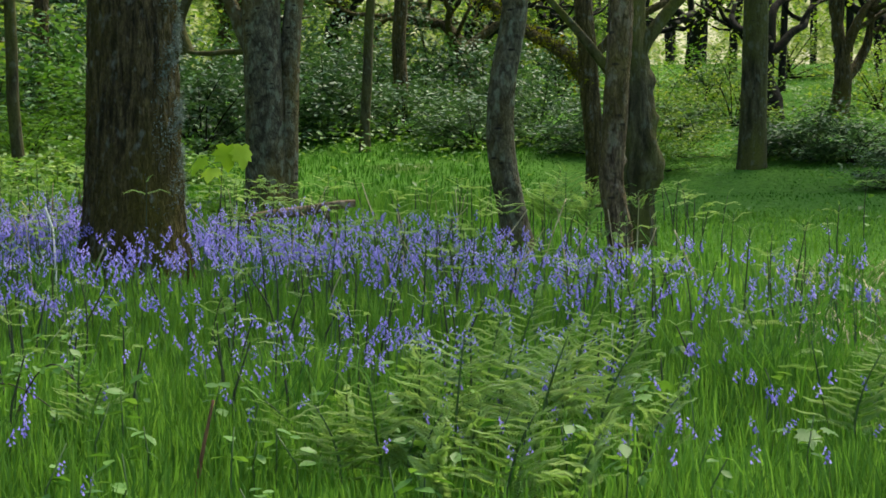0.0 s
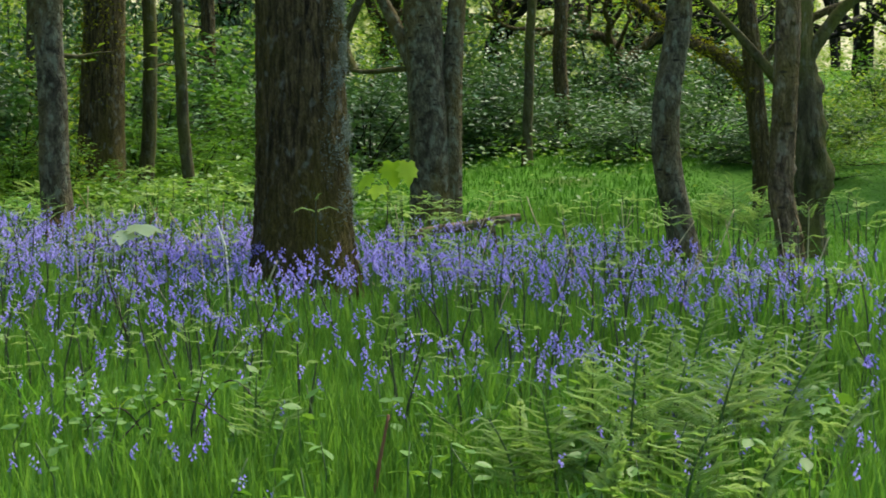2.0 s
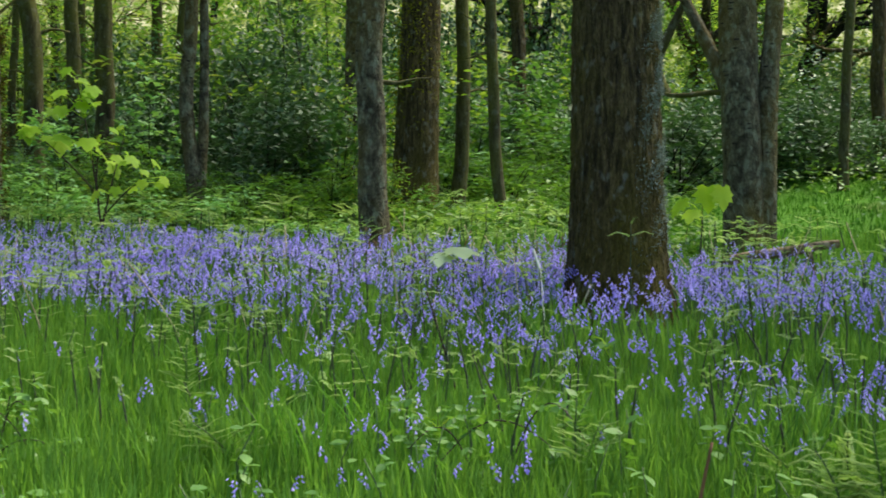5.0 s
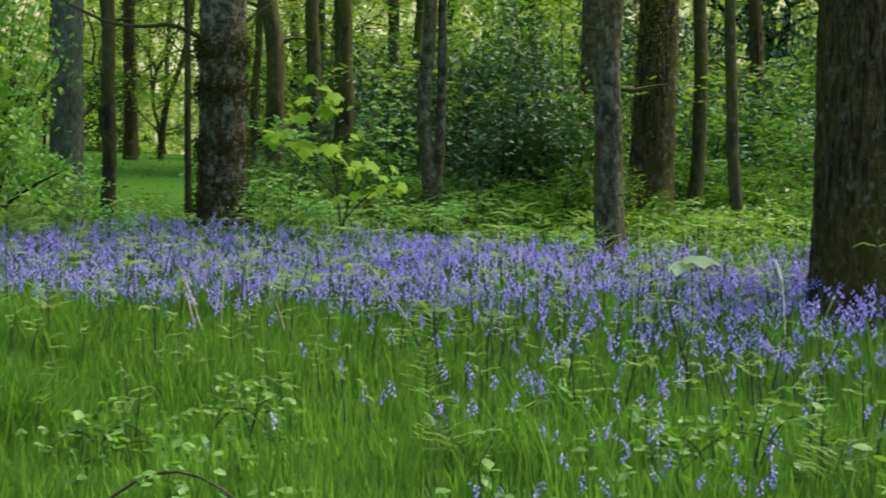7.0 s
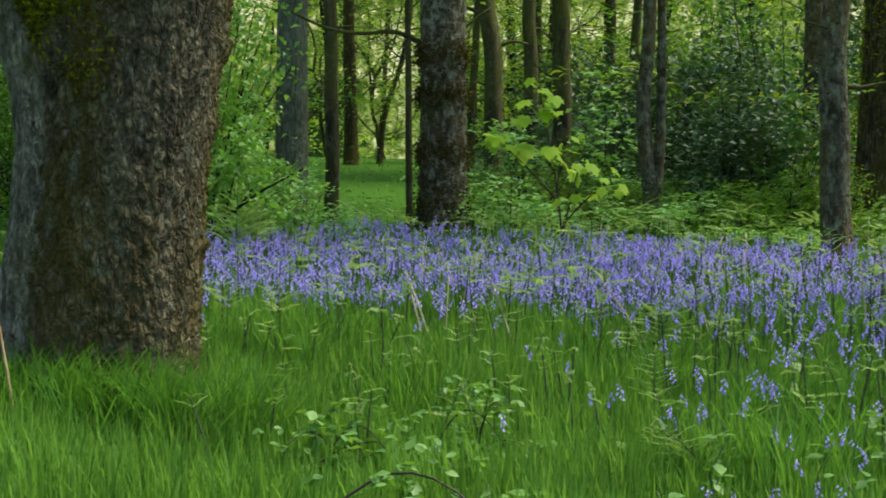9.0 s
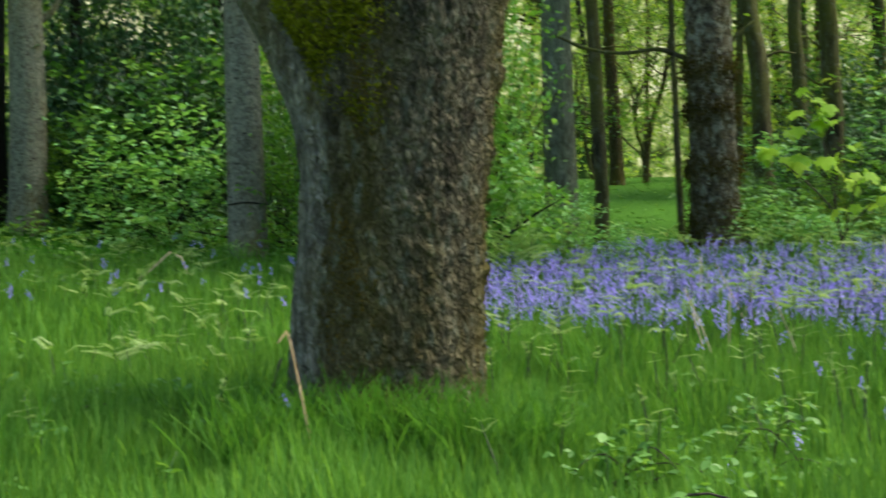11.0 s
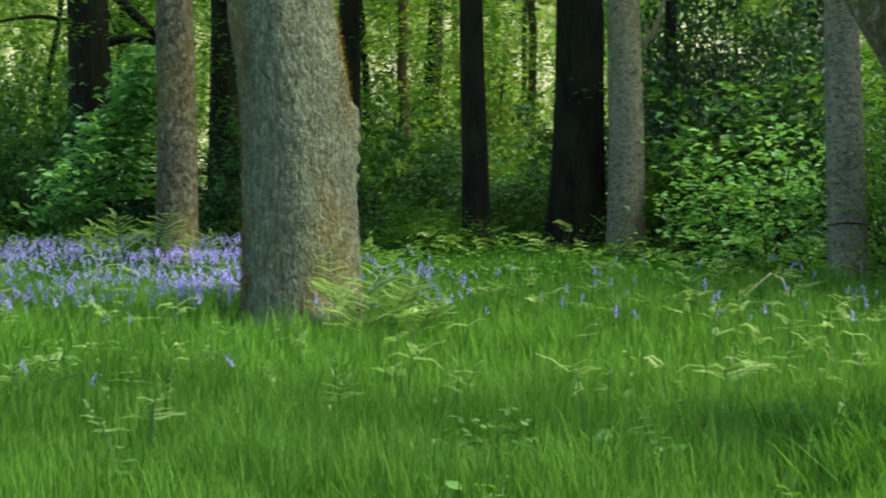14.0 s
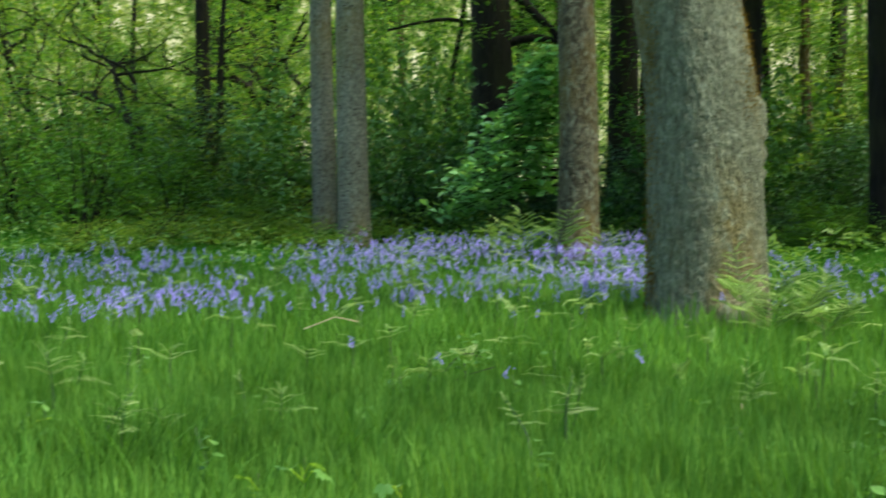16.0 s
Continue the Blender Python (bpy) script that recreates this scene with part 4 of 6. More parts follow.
# ---------------------------------------------------------------- shrubs
def shrub_meshes(seed, material, leaf, count, up, wide=1.2, tall=2.0, aspect=0.55, twigs=46, loose=(0.16, 0.16, 0.075)):
    """A bush leafy down to the ground: sprays on many thin branches inside a rough dome."""
    g = np.random.default_rng(seed)
    wood, fol = Geo(), Geo()
    sprays = []
    for k in range(twigs):
        a, el = g.uniform(0, 6.28), np.arcsin(g.uniform(0.02, 1.0))
        reach = g.uniform(0.55, 1.08)
        end = np.array([math.cos(a) * math.cos(el) * wide, math.sin(a) * math.cos(el) * wide, math.sin(el) * tall]) * reach
        root = np.array([g.normal(0, 0.1), g.normal(0, 0.1), 0])
        mid = root * 0.5 + end * np.array([0.35, 0.35, 0.6])
        s = np.linspace(0, 1, 5)[:, None]
        p = (1 - s) ** 2 * root + 2 * s * (1 - s) * mid + s * s * end
        if k % 3 == 0:
            wood.tube(p, np.linspace(0.016, 0.005, 5), 4)
        sprays += [(p[4], 1.0), (p[3], 0.9), (p[3] * 0.5 + p[4] * 0.5, 1.0)]
        if k % 2:
            sprays.append((p[2], 0.7))
    centre = np.array([q for q, _ in sprays])
    i = g.integers(0, len(centre), count)
    c = centre[i] + g.normal(0, 1, (count, 3)) * loose
    c[:, 2] = np.maximum(c[:, 2], 0.03)
    fol.leaves(c, g.uniform(0.55, 1.35, count) * leaf, up, g, aspect)
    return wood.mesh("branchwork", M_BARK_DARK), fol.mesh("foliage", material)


SHRUBS = {
    "dark": [shrub_meshes(50 + k, M_DARK, 0.10, 3000, 0.5) for k in range(3)],
    "mid": [shrub_meshes(60 + k, M_MID, 0.095, 2400, 0.8) for k in range(3)],
    "bright": [shrub_meshes(70 + k, M_BRIGHT, 0.095, 2000, 0.8) for k in range(3)],
    "broad": [shrub_meshes(80 + k, M_BROAD, 0.16, 620, 1.3, aspect=0.75, twigs=15, loose=(0.2, 0.2, 0.035)) for k in range(3)],
    "hazel": [shrub_meshes(88 + k, M_BOUGH, 0.14, 520, 1.3, aspect=0.75, twigs=14, loose=(0.2, 0.2, 0.035)) for k in range(3)],
    "pale": [shrub_meshes(84 + k, M_HAZEL, 0.085, 2500, 0.9, aspect=0.75) for k in range(3)],
}
SHRUB_LABEL = {"dark": "dense dark glossy evergreen shrub under the trees", "mid": "leafy green woodland shrub", "bright": "young shrub in light spring green leaf", "broad": "airy young tree with broad green leaves coloured as if in shade", "hazel": "airy hazel with layered light green leaves at the wood edge", "pale": "leafy hazel shrub in pale fresh green"}
COUNT = 0


def shrub(kind, az, d, width, height, lift=0.0, group="understorey shrubs"):
    global COUNT
    COUNT += 1
    d, width, height = d * NEARER, width * NEARER, height * NEARER
    ob = thing("shrub", az, d, SHRUB_LABEL[kind], "shrub", group, turn=COUNT * 67)
    w, f = SHRUBS[kind][COUNT % 3]
    for nm, me in (("branchwork", w), ("foliage", f)):
        part(nm, me, None, ob).matrix_basis = Matrix.Diagonal((width / 2.4, width / 2.4, height / 2.0, 1))
    return ob


g = np.random.default_rng(21)
# evergreen thicket on the bank
for az, d, w, h in [(-1, 27, 2.6, 1.1), (-3.5, 28, 2.6, 1.2), (1.5, 29, 2.6, 1.3), (4.2, 28, 3, 1.8), (6.5, 27, 3, 2.0), (8.5, 26, 3, 2.1), (-5.2, 26, 2.4, 1.0), (3.0, 33, 3, 2.2),
                    (-1.5, 33, 3, 2.2), (6, 34, 3.4, 3), (9.5, 31, 3, 3), (12, 29, 2.6, 1.8), (-8.0, 29, 2.0, 0.7), (-12.5, 25.5, 2.2, 1.0), (-14.0, 25, 2.0, 0.9), (-15.6, 22, 1.6, 0.7), (-11.2, 26, 1.6, 0.8),
                    (-4.0, 36, 3, 2.2), (0.6, 38, 3, 2.4), (-9.0, 38, 2.4, 1.0), (-17, 27, 2.4, 1.1)]:
    shrub("dark", az, d, w, h)
for az, d, w, h in [(12.5, 23.5, 2, 0.8), (14.5, 24.5, 2, 0.9), (16.5, 25.5, 2, 1.0), (13.0, 27, 2.4, 1.4), (11.5, 22, 1.8, 0.7), (9, 22, 1.6, 0.6), (-7.2, 24, 1.8, 0.8), (-9, 33, 2.4, 1.6), (10.5, 39, 3.4, 4)]:
    shrub("mid", az, d, w, h)
for az, d, w, h in [(-8.2, 26, 1.6, 1.0), (-7.4, 30, 2, 1.6), (-10.2, 31, 2, 1.8), (-15, 34, 2.6, 2.2), (6.8, 42, 3.6, 4.2), (3, 44, 3.6, 4.0), (-2, 46, 3.6, 3.6), (-12, 44, 3.4, 2.8)]:
    shrub("bright", az, d, w, h)
for az, d, w, h in [(16, 36, 3, 3.2), (13.5, 37, 3.2, 3.0), (19, 38, 3.4, 5.5), (16.4, 42, 3.6, 6), (13, 43, 3.6, 6), (22, 40, 3.6, 6), (27.6, 39, 3.4, 4.5), (17.6, 32, 2.6, 2.4), (14.8, 32, 2.8, 2.2), (12.4, 33, 2.6, 2.2)]:
    shrub("dark", az, d, w, h)
for az, d, w, h in [(15.2, 28, 2.6, 2.6), (13.2, 29.5, 2.4, 3.2), (17.0, 29, 2.2, 3.4), (12.0, 26, 2.0, 1.8), (20.0, 22.5, 1.8, 2.6), (16.0, 25, 1.8, 1.2), (26.6, 24, 2.0, 2.2), (29.6, 25, 2.0, 2.0)]:
    shrub("broad" if az < 21 else "hazel", az, d, w, h)
# holly thicket beyond the bluebells
for az, d, w, h in [(21.2, 24, 2.6, 2.3), (22.6, 23.5, 2.8, 2.4), (23.8, 25, 2.4, 1.9), (20.2, 27, 3, 3), (22.5, 28, 3.2, 3.2), (25.5, 31, 3, 2.2), (27, 31, 2.6, 2.0), (18.3, 29, 2.8, 2.6), (21.6, 26, 3, 3.6), (24.2, 28, 3.2, 3.8), (26.2, 29, 3, 3.0), (19.2, 31, 3.2, 4.2), (28.4, 33, 3, 2.6), (29.5, 37, 3, 1.8), (30.5, 27, 1.6, 1.0)]:
    shrub("dark", az, d, w, h)
for az, d, w, h in [(20.5, 21.5, 1.8, 0.9), (22.0, 20.5, 1.8, 0.7), (23.5, 21, 1.8, 0.8), (26.3, 21.5, 1.8, 1.0), (27.8, 22, 2, 1.2), (29.2, 21, 1.8, 1.0), (30.8, 20.2, 1.5, 0.8), (31.5, 22, 1.5, 0.9), (24.8, 23, 1.6, 0.7),
                    (20.5, 33, 3.4, 4.2), (23.5, 35, 3.4, 4.4), (18.0, 26, 2.2, 2.0), (19.3, 21.5, 1.4, 0.9), (17.0, 21, 1.4, 0.6), (31.2, 19, 1.2, 0.7)]:
    shrub("mid", az, d, w, h)
for az, d, w, h in [(40.6, 16.5, 1.9, 3.4), (41.6, 16.0, 2.4, 3.6), (39.6, 19.8, 1.6, 2.4), (42, 18, 3, 3.8), (38.3, 17.5, 1.1, 1.1), (36.9, 17.6, 0.9, 0.6)]:
    shrub("pale", az, d, w, h)
for az, d, w, h in [(19.5, 24, 2.0, 2.2), (18.6, 21.5, 1.2, 1.2),
                    (21, 38, 3.4, 5), (24.5, 42, 3.6, 5), (27.5, 44, 3.6, 5), (31, 48, 4, 5), (28.6, 20.2, 1.2, 0.9), (27.0, 20.6, 1.2, 0.8)]:
    shrub("bright", az, d, w, h)
# low leafy growth behind the flowers
for az, d, w, h in [(36.0, 16.2, 0.9, 0.9), (37.4, 15.9, 1.0, 1.3), (38.6, 16.0, 1.0, 1.5), (28.4, 17.6, 1.3, 1.0), (29.9, 17.2, 1.1, 1.1), (27.0, 18.2, 1.3, 0.9), (25.2, 18.6, 1.3, 0.8), (23.9, 19.5, 1.3, 0.8), (31.0, 17.6, 1.0, 0.9), (21.6, 18.6, 1.1, 0.45), (20.2, 17.6, 1.0, 0.5)]:
    shrub("hazel", az, d, w, h)
# leafy wood edge on the shaded side
# dark shrubs added to act as deep shade behind the lit leaves
for az, d, w, h in [(50.6, 27.5, 3, 4.6), (52.6, 28.5, 3, 4.8), (54.6, 30.5, 3, 4.6), (49.0, 26.5, 2.6, 4.2), (53, 33, 3.4, 6.5), (51, 33, 3.4, 6.5), (55, 34, 3.2, 6.5), (49, 32, 3.2, 6.0)]:
    shrub("dark", az, d, w, h)
for az, d, w, h in [(52.2, 25.4, 2.6, 3.0), (53.4, 26.5, 2.4, 3.6), (51.4, 26, 2.8, 4.0)]:
    shrub("broad", az, d, w, h)
for az, d, w, h in [(51.0, 23, 2.2, 2.5), (52.6, 23.6, 2.0, 2.0), (50.0, 22.6, 1.6, 1.7), (53.4, 24.5, 1.8, 1.6)]:
    shrub("hazel", az, d, w, h)
# the dark ones here stand in for shaded gaps between the leaves
for az, d, w, h in [(54.8, 27.5, 2.2, 1.8), (51.6, 30, 3, 3.2), (49.8, 29, 2.6, 3), (47.2, 22, 2.6, 3.4), (53.8, 29, 3, 4.6), (46.0, 20, 2.2, 2.6)]:
    shrub("dark" if 49 < az < 54 else "mid", az, d, w, h)
for az, d, w, h in [(63.5, 27, 1.8, 0.9), (62.0, 27.5, 1.6, 0.8), (64.5, 28.5, 1.6, 0.8), (59.6, 30, 1.6, 0.7), (57, 36, 3, 2.2), (60, 37, 3, 1.4), (63, 36, 3, 2.2), (65, 38, 3, 2.4), (68, 37, 3, 3), (61.5, 40, 3.4, 2.6), (66.2, 42, 3.4, 5), (58.6, 41, 3.4, 2.6), (64, 44, 3.6, 6),
                    (72.5, 40, 3.4, 5), (77, 38, 3.4, 5), (79, 42, 3.6, 6), (76, 44, 3.6, 6), (82, 36, 3.2, 3.4), (85.5, 33, 3, 3), (88, 31, 3, 2.6), (91, 30, 3, 3), (86.5, 42, 3.6, 3.4), (90, 44, 3.6, 3.2)]:
    shrub("mid" if (int(az * 10) % 3) else "dark", az, d, w, h)
for az, d, w, h in [(80.8, 26, 1.4, 0.6), (82.4, 27, 1.6, 0.8), (84.2, 26, 1.6, 0.7), (86.4, 25.5, 1.6, 0.8), (88.4, 24.5, 1.6, 0.7), (78.4, 28, 1.4, 0.6), (59.6, 44, 3.2, 2.6), (58.4, 44, 3.4, 5), (61.8, 45, 3.4, 4), (63.4, 41, 3, 3.4), (65.4, 46, 3.4, 6), (60.6, 47, 3.6, 7), (84.8, 33, 2.6, 2.8), (87, 36, 3, 4), (82.6, 40, 3.2, 5), (89.5, 36, 3, 4.5), (81, 33, 2.4, 1.2), (78, 34, 2.6, 2.4), (75.8, 33, 2.2, 1.0), (92, 36, 3, 5)]:
    shrub("bright", az, d, w, h)
# layered broad leaf between the dark trunks
for az, d, w, h in [(58.9, 34, 2.2, 4.4), (60.0, 36, 2.2, 2.6), (62.6, 33, 2.2, 3.0), (63.8, 35, 2.4, 4.6), (64.8, 31, 1.8, 2.6), (66.9, 33, 2.0, 4.0), (60.3, 33, 1.8, 1.7), (58.6, 31, 1.6, 1.8),
                    (76.2, 31, 2.2, 4.2), (77.4, 33, 2.6, 5.0), (78.2, 30, 2.0, 3.2), (82.0, 33, 2.4, 4.2), (83.2, 31, 2.2, 3.0), (86.0, 32, 2.4, 2.3), (75.2, 29, 1.6, 2.0), (69.2, 32, 2.0, 4.0), (88.2, 33, 2.4, 2.0)]:
    shrub("broad", az, d, w, h)


# unseen trees and shrubs added to close the wood behind the viewer
g = np.random.default_rng(61)
for k in range(18):
    az, d = 112 + 210 * (k + g.uniform(-0.3, 0.3)) / 18, g.uniform(13, 34)
    tree(az, d, g.uniform(0.15, 0.35), [(0, 0), (3, g.normal(0, 0.1))], (OAK, GREY, DARK)[k % 3], "tall unseen tree added beyond the glade", g.uniform(10, 13), k % 4, "tree", T, 0.25, 12, 0.3)
    shrub(("mid", "bright", "dark")[k % 3], az + 5, d + 5, g.uniform(2, 3), g.uniform(1.2, 2.4))


# two unseen trees added so their crowns shade the near grass
for az, d in [(-27, 14.5), (-19.5, 14.4)]:
    tree(az, d, 0.26, [(0, 0), (3, 0.05)], OAK, "tall unseen tree added beyond the glade", 12, 1, "tree", T, 0.25, 12, 0.3, crown_scale=0.85)
# three more out of view, added to shade the lawn
for az, d in [(-21.5, 27), (-25, 25), (-18.5, 30)]:
    tree(az, d, 0.26, [(0, 0), (3, 0.05)], OAK, "tall unseen tree added beyond the glade", 12, 3, "tree", T, 0.25, 12, 0.3, crown_scale=1.1)


# dark shrubs added to deepen the shade low behind the trunks
for az, d, w, h in [(70.8, 33, 2.6, 2.0), (72.8, 34, 2.6, 2.4), (75.2, 36, 2.8, 2.6), (77.2, 33, 2.4, 2.0), (79.4, 35, 2.6, 2.6), (81.4, 36, 2.6, 2.4), (66.8, 36, 2.6, 2.2), (69, 35, 2.6, 2.0),
                    (52.6, 30, 2.8, 3.0), (55.2, 33, 3, 3.0), (48.4, 28, 2.8, 3.2), (50.4, 31, 3, 3.6)]:
    shrub("dark", az, d, w, h)
for az, d, w, h in [(85.6, 29, 2.4, 2.2), (88.8, 27, 2.6, 2.8), (83.4, 30, 1.6, 0.9)]:
    shrub("mid", az, d, w, h)


def far_leaves():
    """Leaf of the wood beyond, in layered sprays."""
    g = np.random.default_rng(5)
    geo = Geo()
    n = 900
    x, y, az, d = scatter(n, -24, 100, 44, 92, g)
    h = g.uniform(0.3, 11, n) * smooth(20, 60, d)
    c = np.stack([x, y, land(x, y) + h + 0.3], 1)
    for k in range(70):
        geo.leaves(c + g.normal(0, 1, (n, 3)) * [1.3, 1.3, 0.5], g.uniform(0.16, 0.34, n), 0.6, g)
    ob = new("far_woodland_leaves", geo.mesh("far_woodland_leaves", M_BRIGHT))
    tagged(ob, "layered yellow-green leaves of the wood beyond", "foliage", kind="stuff")


far_leaves()


# ---------------------------------------------------------------- ground plants
def bell_density(x, y, az, d):
    """Bluebell stems on a square metre."""
    clump = patchy(x, y, 0.8) ** 1.5
    far = np.interp(az, [-16, -5, 0, 12, 25, 36, 44, 47, 62, 66, 72, 84, 95], [11, 10.9, 11.7, 13.0, 14.4, 15.0, 15.3, 17, 17, 20, 23, 19, 15.5])
    near = np.interp(az, [-16, -7, 0, 10, 25, 36, 44, 47, 64, 68, 78, 84, 95], [9.2, 8.9, 9.05, 9.35, 9.75, 9.8, 9.8, 12, 12.5, 13.0, 12.6, 11.6, 10.5])
    full = np.interp(az, [-16, -8, -4, 2, 34, 43, 46, 60, 63.5, 67, 82, 95], [18, 26, 88, 168, 165, 95, 3, 4, 26, 62, 52, 30])
    belt = smooth(near - 0.9, near + 0.7, d) * (1 - smooth(far - 1.2, far + 0.8, d))
    fore = np.interp(az, [-16, -6, 12, 20, 27, 40, 95], [26, 42, 50, 26, 5, 0.5, 0.12]) * smooth(4.9, 6.6, d) * (1 - smooth(near - 0.5, near + 1, d))
    drift = np.where(az > 60, 0.12 + 2.0 * patchy(x, y, 1.1, 9) ** 2.2, 1.0)
    drift = drift * (1 - 0.8 * np.exp(-((az - 83) / 2.0) ** 2) * smooth(12, 14, d))
    return belt * full * drift * (0.35 + 1.3 * clump) + fore * clump * 2


def bluebells():
    g = np.random.default_rng(8)
    stems, bells = Geo(), Geo()
    x, y, az, d = scatter(90000, -17, 94, 4.4, 26, g)
    area = math.radians(111) / 2 * (26 ** 2 - 4.4 ** 2)
    keep = g.uniform(0, 1, len(x)) < bell_density(x, y, az, d) * area / 90000
    keep &= ~((np.abs(az - 10.5) < 2.0) & (d > 9.7) & (d < 10.9) & (g.uniform(0, 1, len(x)) < 0.85))
    x, y, d = x[keep], y[keep], d[keep]
    n = len(x)
    base = np.stack([x, y, land(x, y)], 1)
    h = g.uniform(0.27, 0.43, n) * np.interp(d, [5, 6.8, 9.5], [0.66, 0.86, 1.0])
    turn = g.uniform(0, 6.28, n)
    bend = g.uniform(0.05, 0.3, n)
    way = np.stack([np.cos(turn), np.sin(turn), 0 * turn], 1)
    z = np.array([[0, 0, 1.0]])
    stems.blades(base, h, np.full(n, 0.006), bend, turn, 0.1)
    ang = np.linspace(0, 2 * np.pi, 5, endpoint=False)
    ring = np.stack([np.cos(ang), np.sin(ang), 0 * ang], 1)
    for k in range(9):
        f = 1.0 - (np.interp(d, [6, 9.5], [0.052, 0.066]) / h) * (1 - k / 8)
        c = base + z * (h * (f - 0.25 * bend * f ** 3))[:, None] + way * (h * (0.1 * f + bend * f * f))[:, None]
        side = g.uniform(0, 6.28, n)
        out = np.stack([np.cos(side), np.sin(side), 0 * side], 1) * 0.6 + way * 0.6
        size = (g.uniform(0.62, 1.0, n) * np.interp(d, [5, 6.5, 9.5], [0.64, 0.74, 0.96]))[:, None] * (1.12 - 0.045 * k)
        top = c + out * g.uniform(0.005, 0.023, n)[:, None]
        low = top + (out * 0.011 - z * 0.019) * size
        mouth = low[:, None, :] + ring[None] * (0.0088 * size)[:, :, None]
        v = np.concatenate([top[:, None, :], mouth], 1)
        q = np.arange(n)[:, None] * 6
        bells.add(v, None, np.concatenate([q + [0, 1 + j, 1 + (j + 1) % 5] for j in range(5)]))
    tagged(new("bluebell_flowers", bells.mesh("bluebell_flowers", M_BELL)), "nodding violet-blue bluebell flowers in drifts", "flowers", kind="stuff")
    tagged(new("bluebell_stems", stems.mesh("bluebell_stems", M_STEM)), "thin green bluebell stems", "stems", kind="stuff")


def grass():
    g = np.random.default_rng(9)
    for name, n, d0, d1, hi, wide, stuff, label in (
            ("grass", 172000, 2.8, 9.5, 0.33, 0.0065, M_GRASS, "tall fresh green grass and bluebell leaves in shade"),
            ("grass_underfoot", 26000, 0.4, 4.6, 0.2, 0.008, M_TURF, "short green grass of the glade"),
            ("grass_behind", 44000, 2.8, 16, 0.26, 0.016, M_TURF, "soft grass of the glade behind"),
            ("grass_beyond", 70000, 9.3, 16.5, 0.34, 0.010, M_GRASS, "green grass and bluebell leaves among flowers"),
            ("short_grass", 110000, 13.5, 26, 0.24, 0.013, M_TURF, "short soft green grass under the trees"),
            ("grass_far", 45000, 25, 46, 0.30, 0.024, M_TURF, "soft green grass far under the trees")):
        geo = Geo()
        lo, hi2 = (-264, 96) if name == "grass_underfoot" else (96, 341) if name == "grass_behind" else (-31, 108) if name == "grass" else (-19, 96)
        x, y, az, d = scatter(n, lo, hi2, d0, d1, g)
        if d0 == 2.8:
            near = smooth(2.8, 4.9, d)
            if name == "grass":
                near *= smooth(-31, -18, az) * (1 - smooth(95, 108, az))
            keep = g.uniform(0, 1, n) < near
            x, y, az, d, n = x[keep], y[keep], az[keep], d[keep], int(keep.sum())
        tuft = patchy(x, y, 0.45, 3.0)
        trod = 1 - 0.7 * (1 - smooth(-12.5, -10.5, az)) * smooth(7.5, 8.5, d) * (1 - smooth(11.5, 13, d))
        h = hi * (0.5 + 0.6 * tuft) * g.uniform(0.6, 1.25, n) * trod
        h *= 1 - 0.28 * (1 - smooth(18, 30, az)) * (az > -30) * (d > 4.4)
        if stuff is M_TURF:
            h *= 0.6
        lawn = (1 - smooth(-4.5, -1.5, az)) * smooth(10.8, 12.2, d) + smooth(32, 33, az) * (1 - smooth(38, 39, az)) * smooth(16, 17, d)
        h *= 1 - 0.7 * np.clip(lawn, 0, 1)
        clear = (az > 32) & (az < 38.5) & (d > 17) & (g.uniform(0, 1, n) < 0.85)
        x, y, h, n = x[~clear], y[~clear], h[~clear], int((~clear).sum())
        geo.blades(np.stack([x, y, land(x, y) - 0.01], 1), h, g.uniform(0.6, 1.4, n) * wide, g.uniform(0.0, 0.5, n) ** 1.3, g.uniform(0, 6.28, n), 0.1)
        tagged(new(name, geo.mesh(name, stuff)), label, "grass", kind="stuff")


def herbs():
    """Low broad-leaved plants under the trees."""
    g = np.random.default_rng(10)
    geo = Geo()
    n = 100000
    x, y, az, d = scatter(n, -19, 96, 13.6, 40, g)
    meadow = smooth(-2, -6, az) * (1 - smooth(23, 25, d)) + smooth(31.5, 32.5, az) * (1 - smooth(38, 39, az)) * smooth(16, 17, d) + (1 - smooth(4, 8, az)) * (1 - smooth(20, 23, d))
    keep = g.uniform(0, 1, n) > np.clip(meadow, 0, 0.93)
    keep &= patchy(x, y, 1.6, 5) > g.uniform(0.1, 0.6, n)
    keep &= ~((np.abs(az - 18.7) < 1.1) & (d < 15.2))
    bx, by, baz, bd = scatter(17000, 7, 41, 13.2, 20.5, g)
    low = patchy(bx, by, 1.1, 8) > g.uniform(0.15, 0.6, len(bx))
    low &= ~((baz > 31.5) & (bd > 16.5)) & ~((np.abs(baz - 18.7) < 1.1) & (bd < 15.2))
    x, y, d = np.concatenate([x[keep], bx[low]]), np.concatenate([y[keep], by[low]]), np.concatenate([d[keep], bd[low]])
    n = len(x)
    h = patchy(x, y, 0.9, 2) * 0.55 * g.uniform(0.2, 1, n) * (0.45 + 0.55 * smooth(14, 19, d)) + 0.05
    geo.leaves(np.stack([x, y, land(x, y) + h], 1), g.uniform(0.05, 0.12, n), 0.9, g)
    tagged(new("woodland_herbs", geo.mesh("woodland_herbs", M_COVER)), "low leafy green plants covering the woodland floor", "undergrowth", kind="stuff")


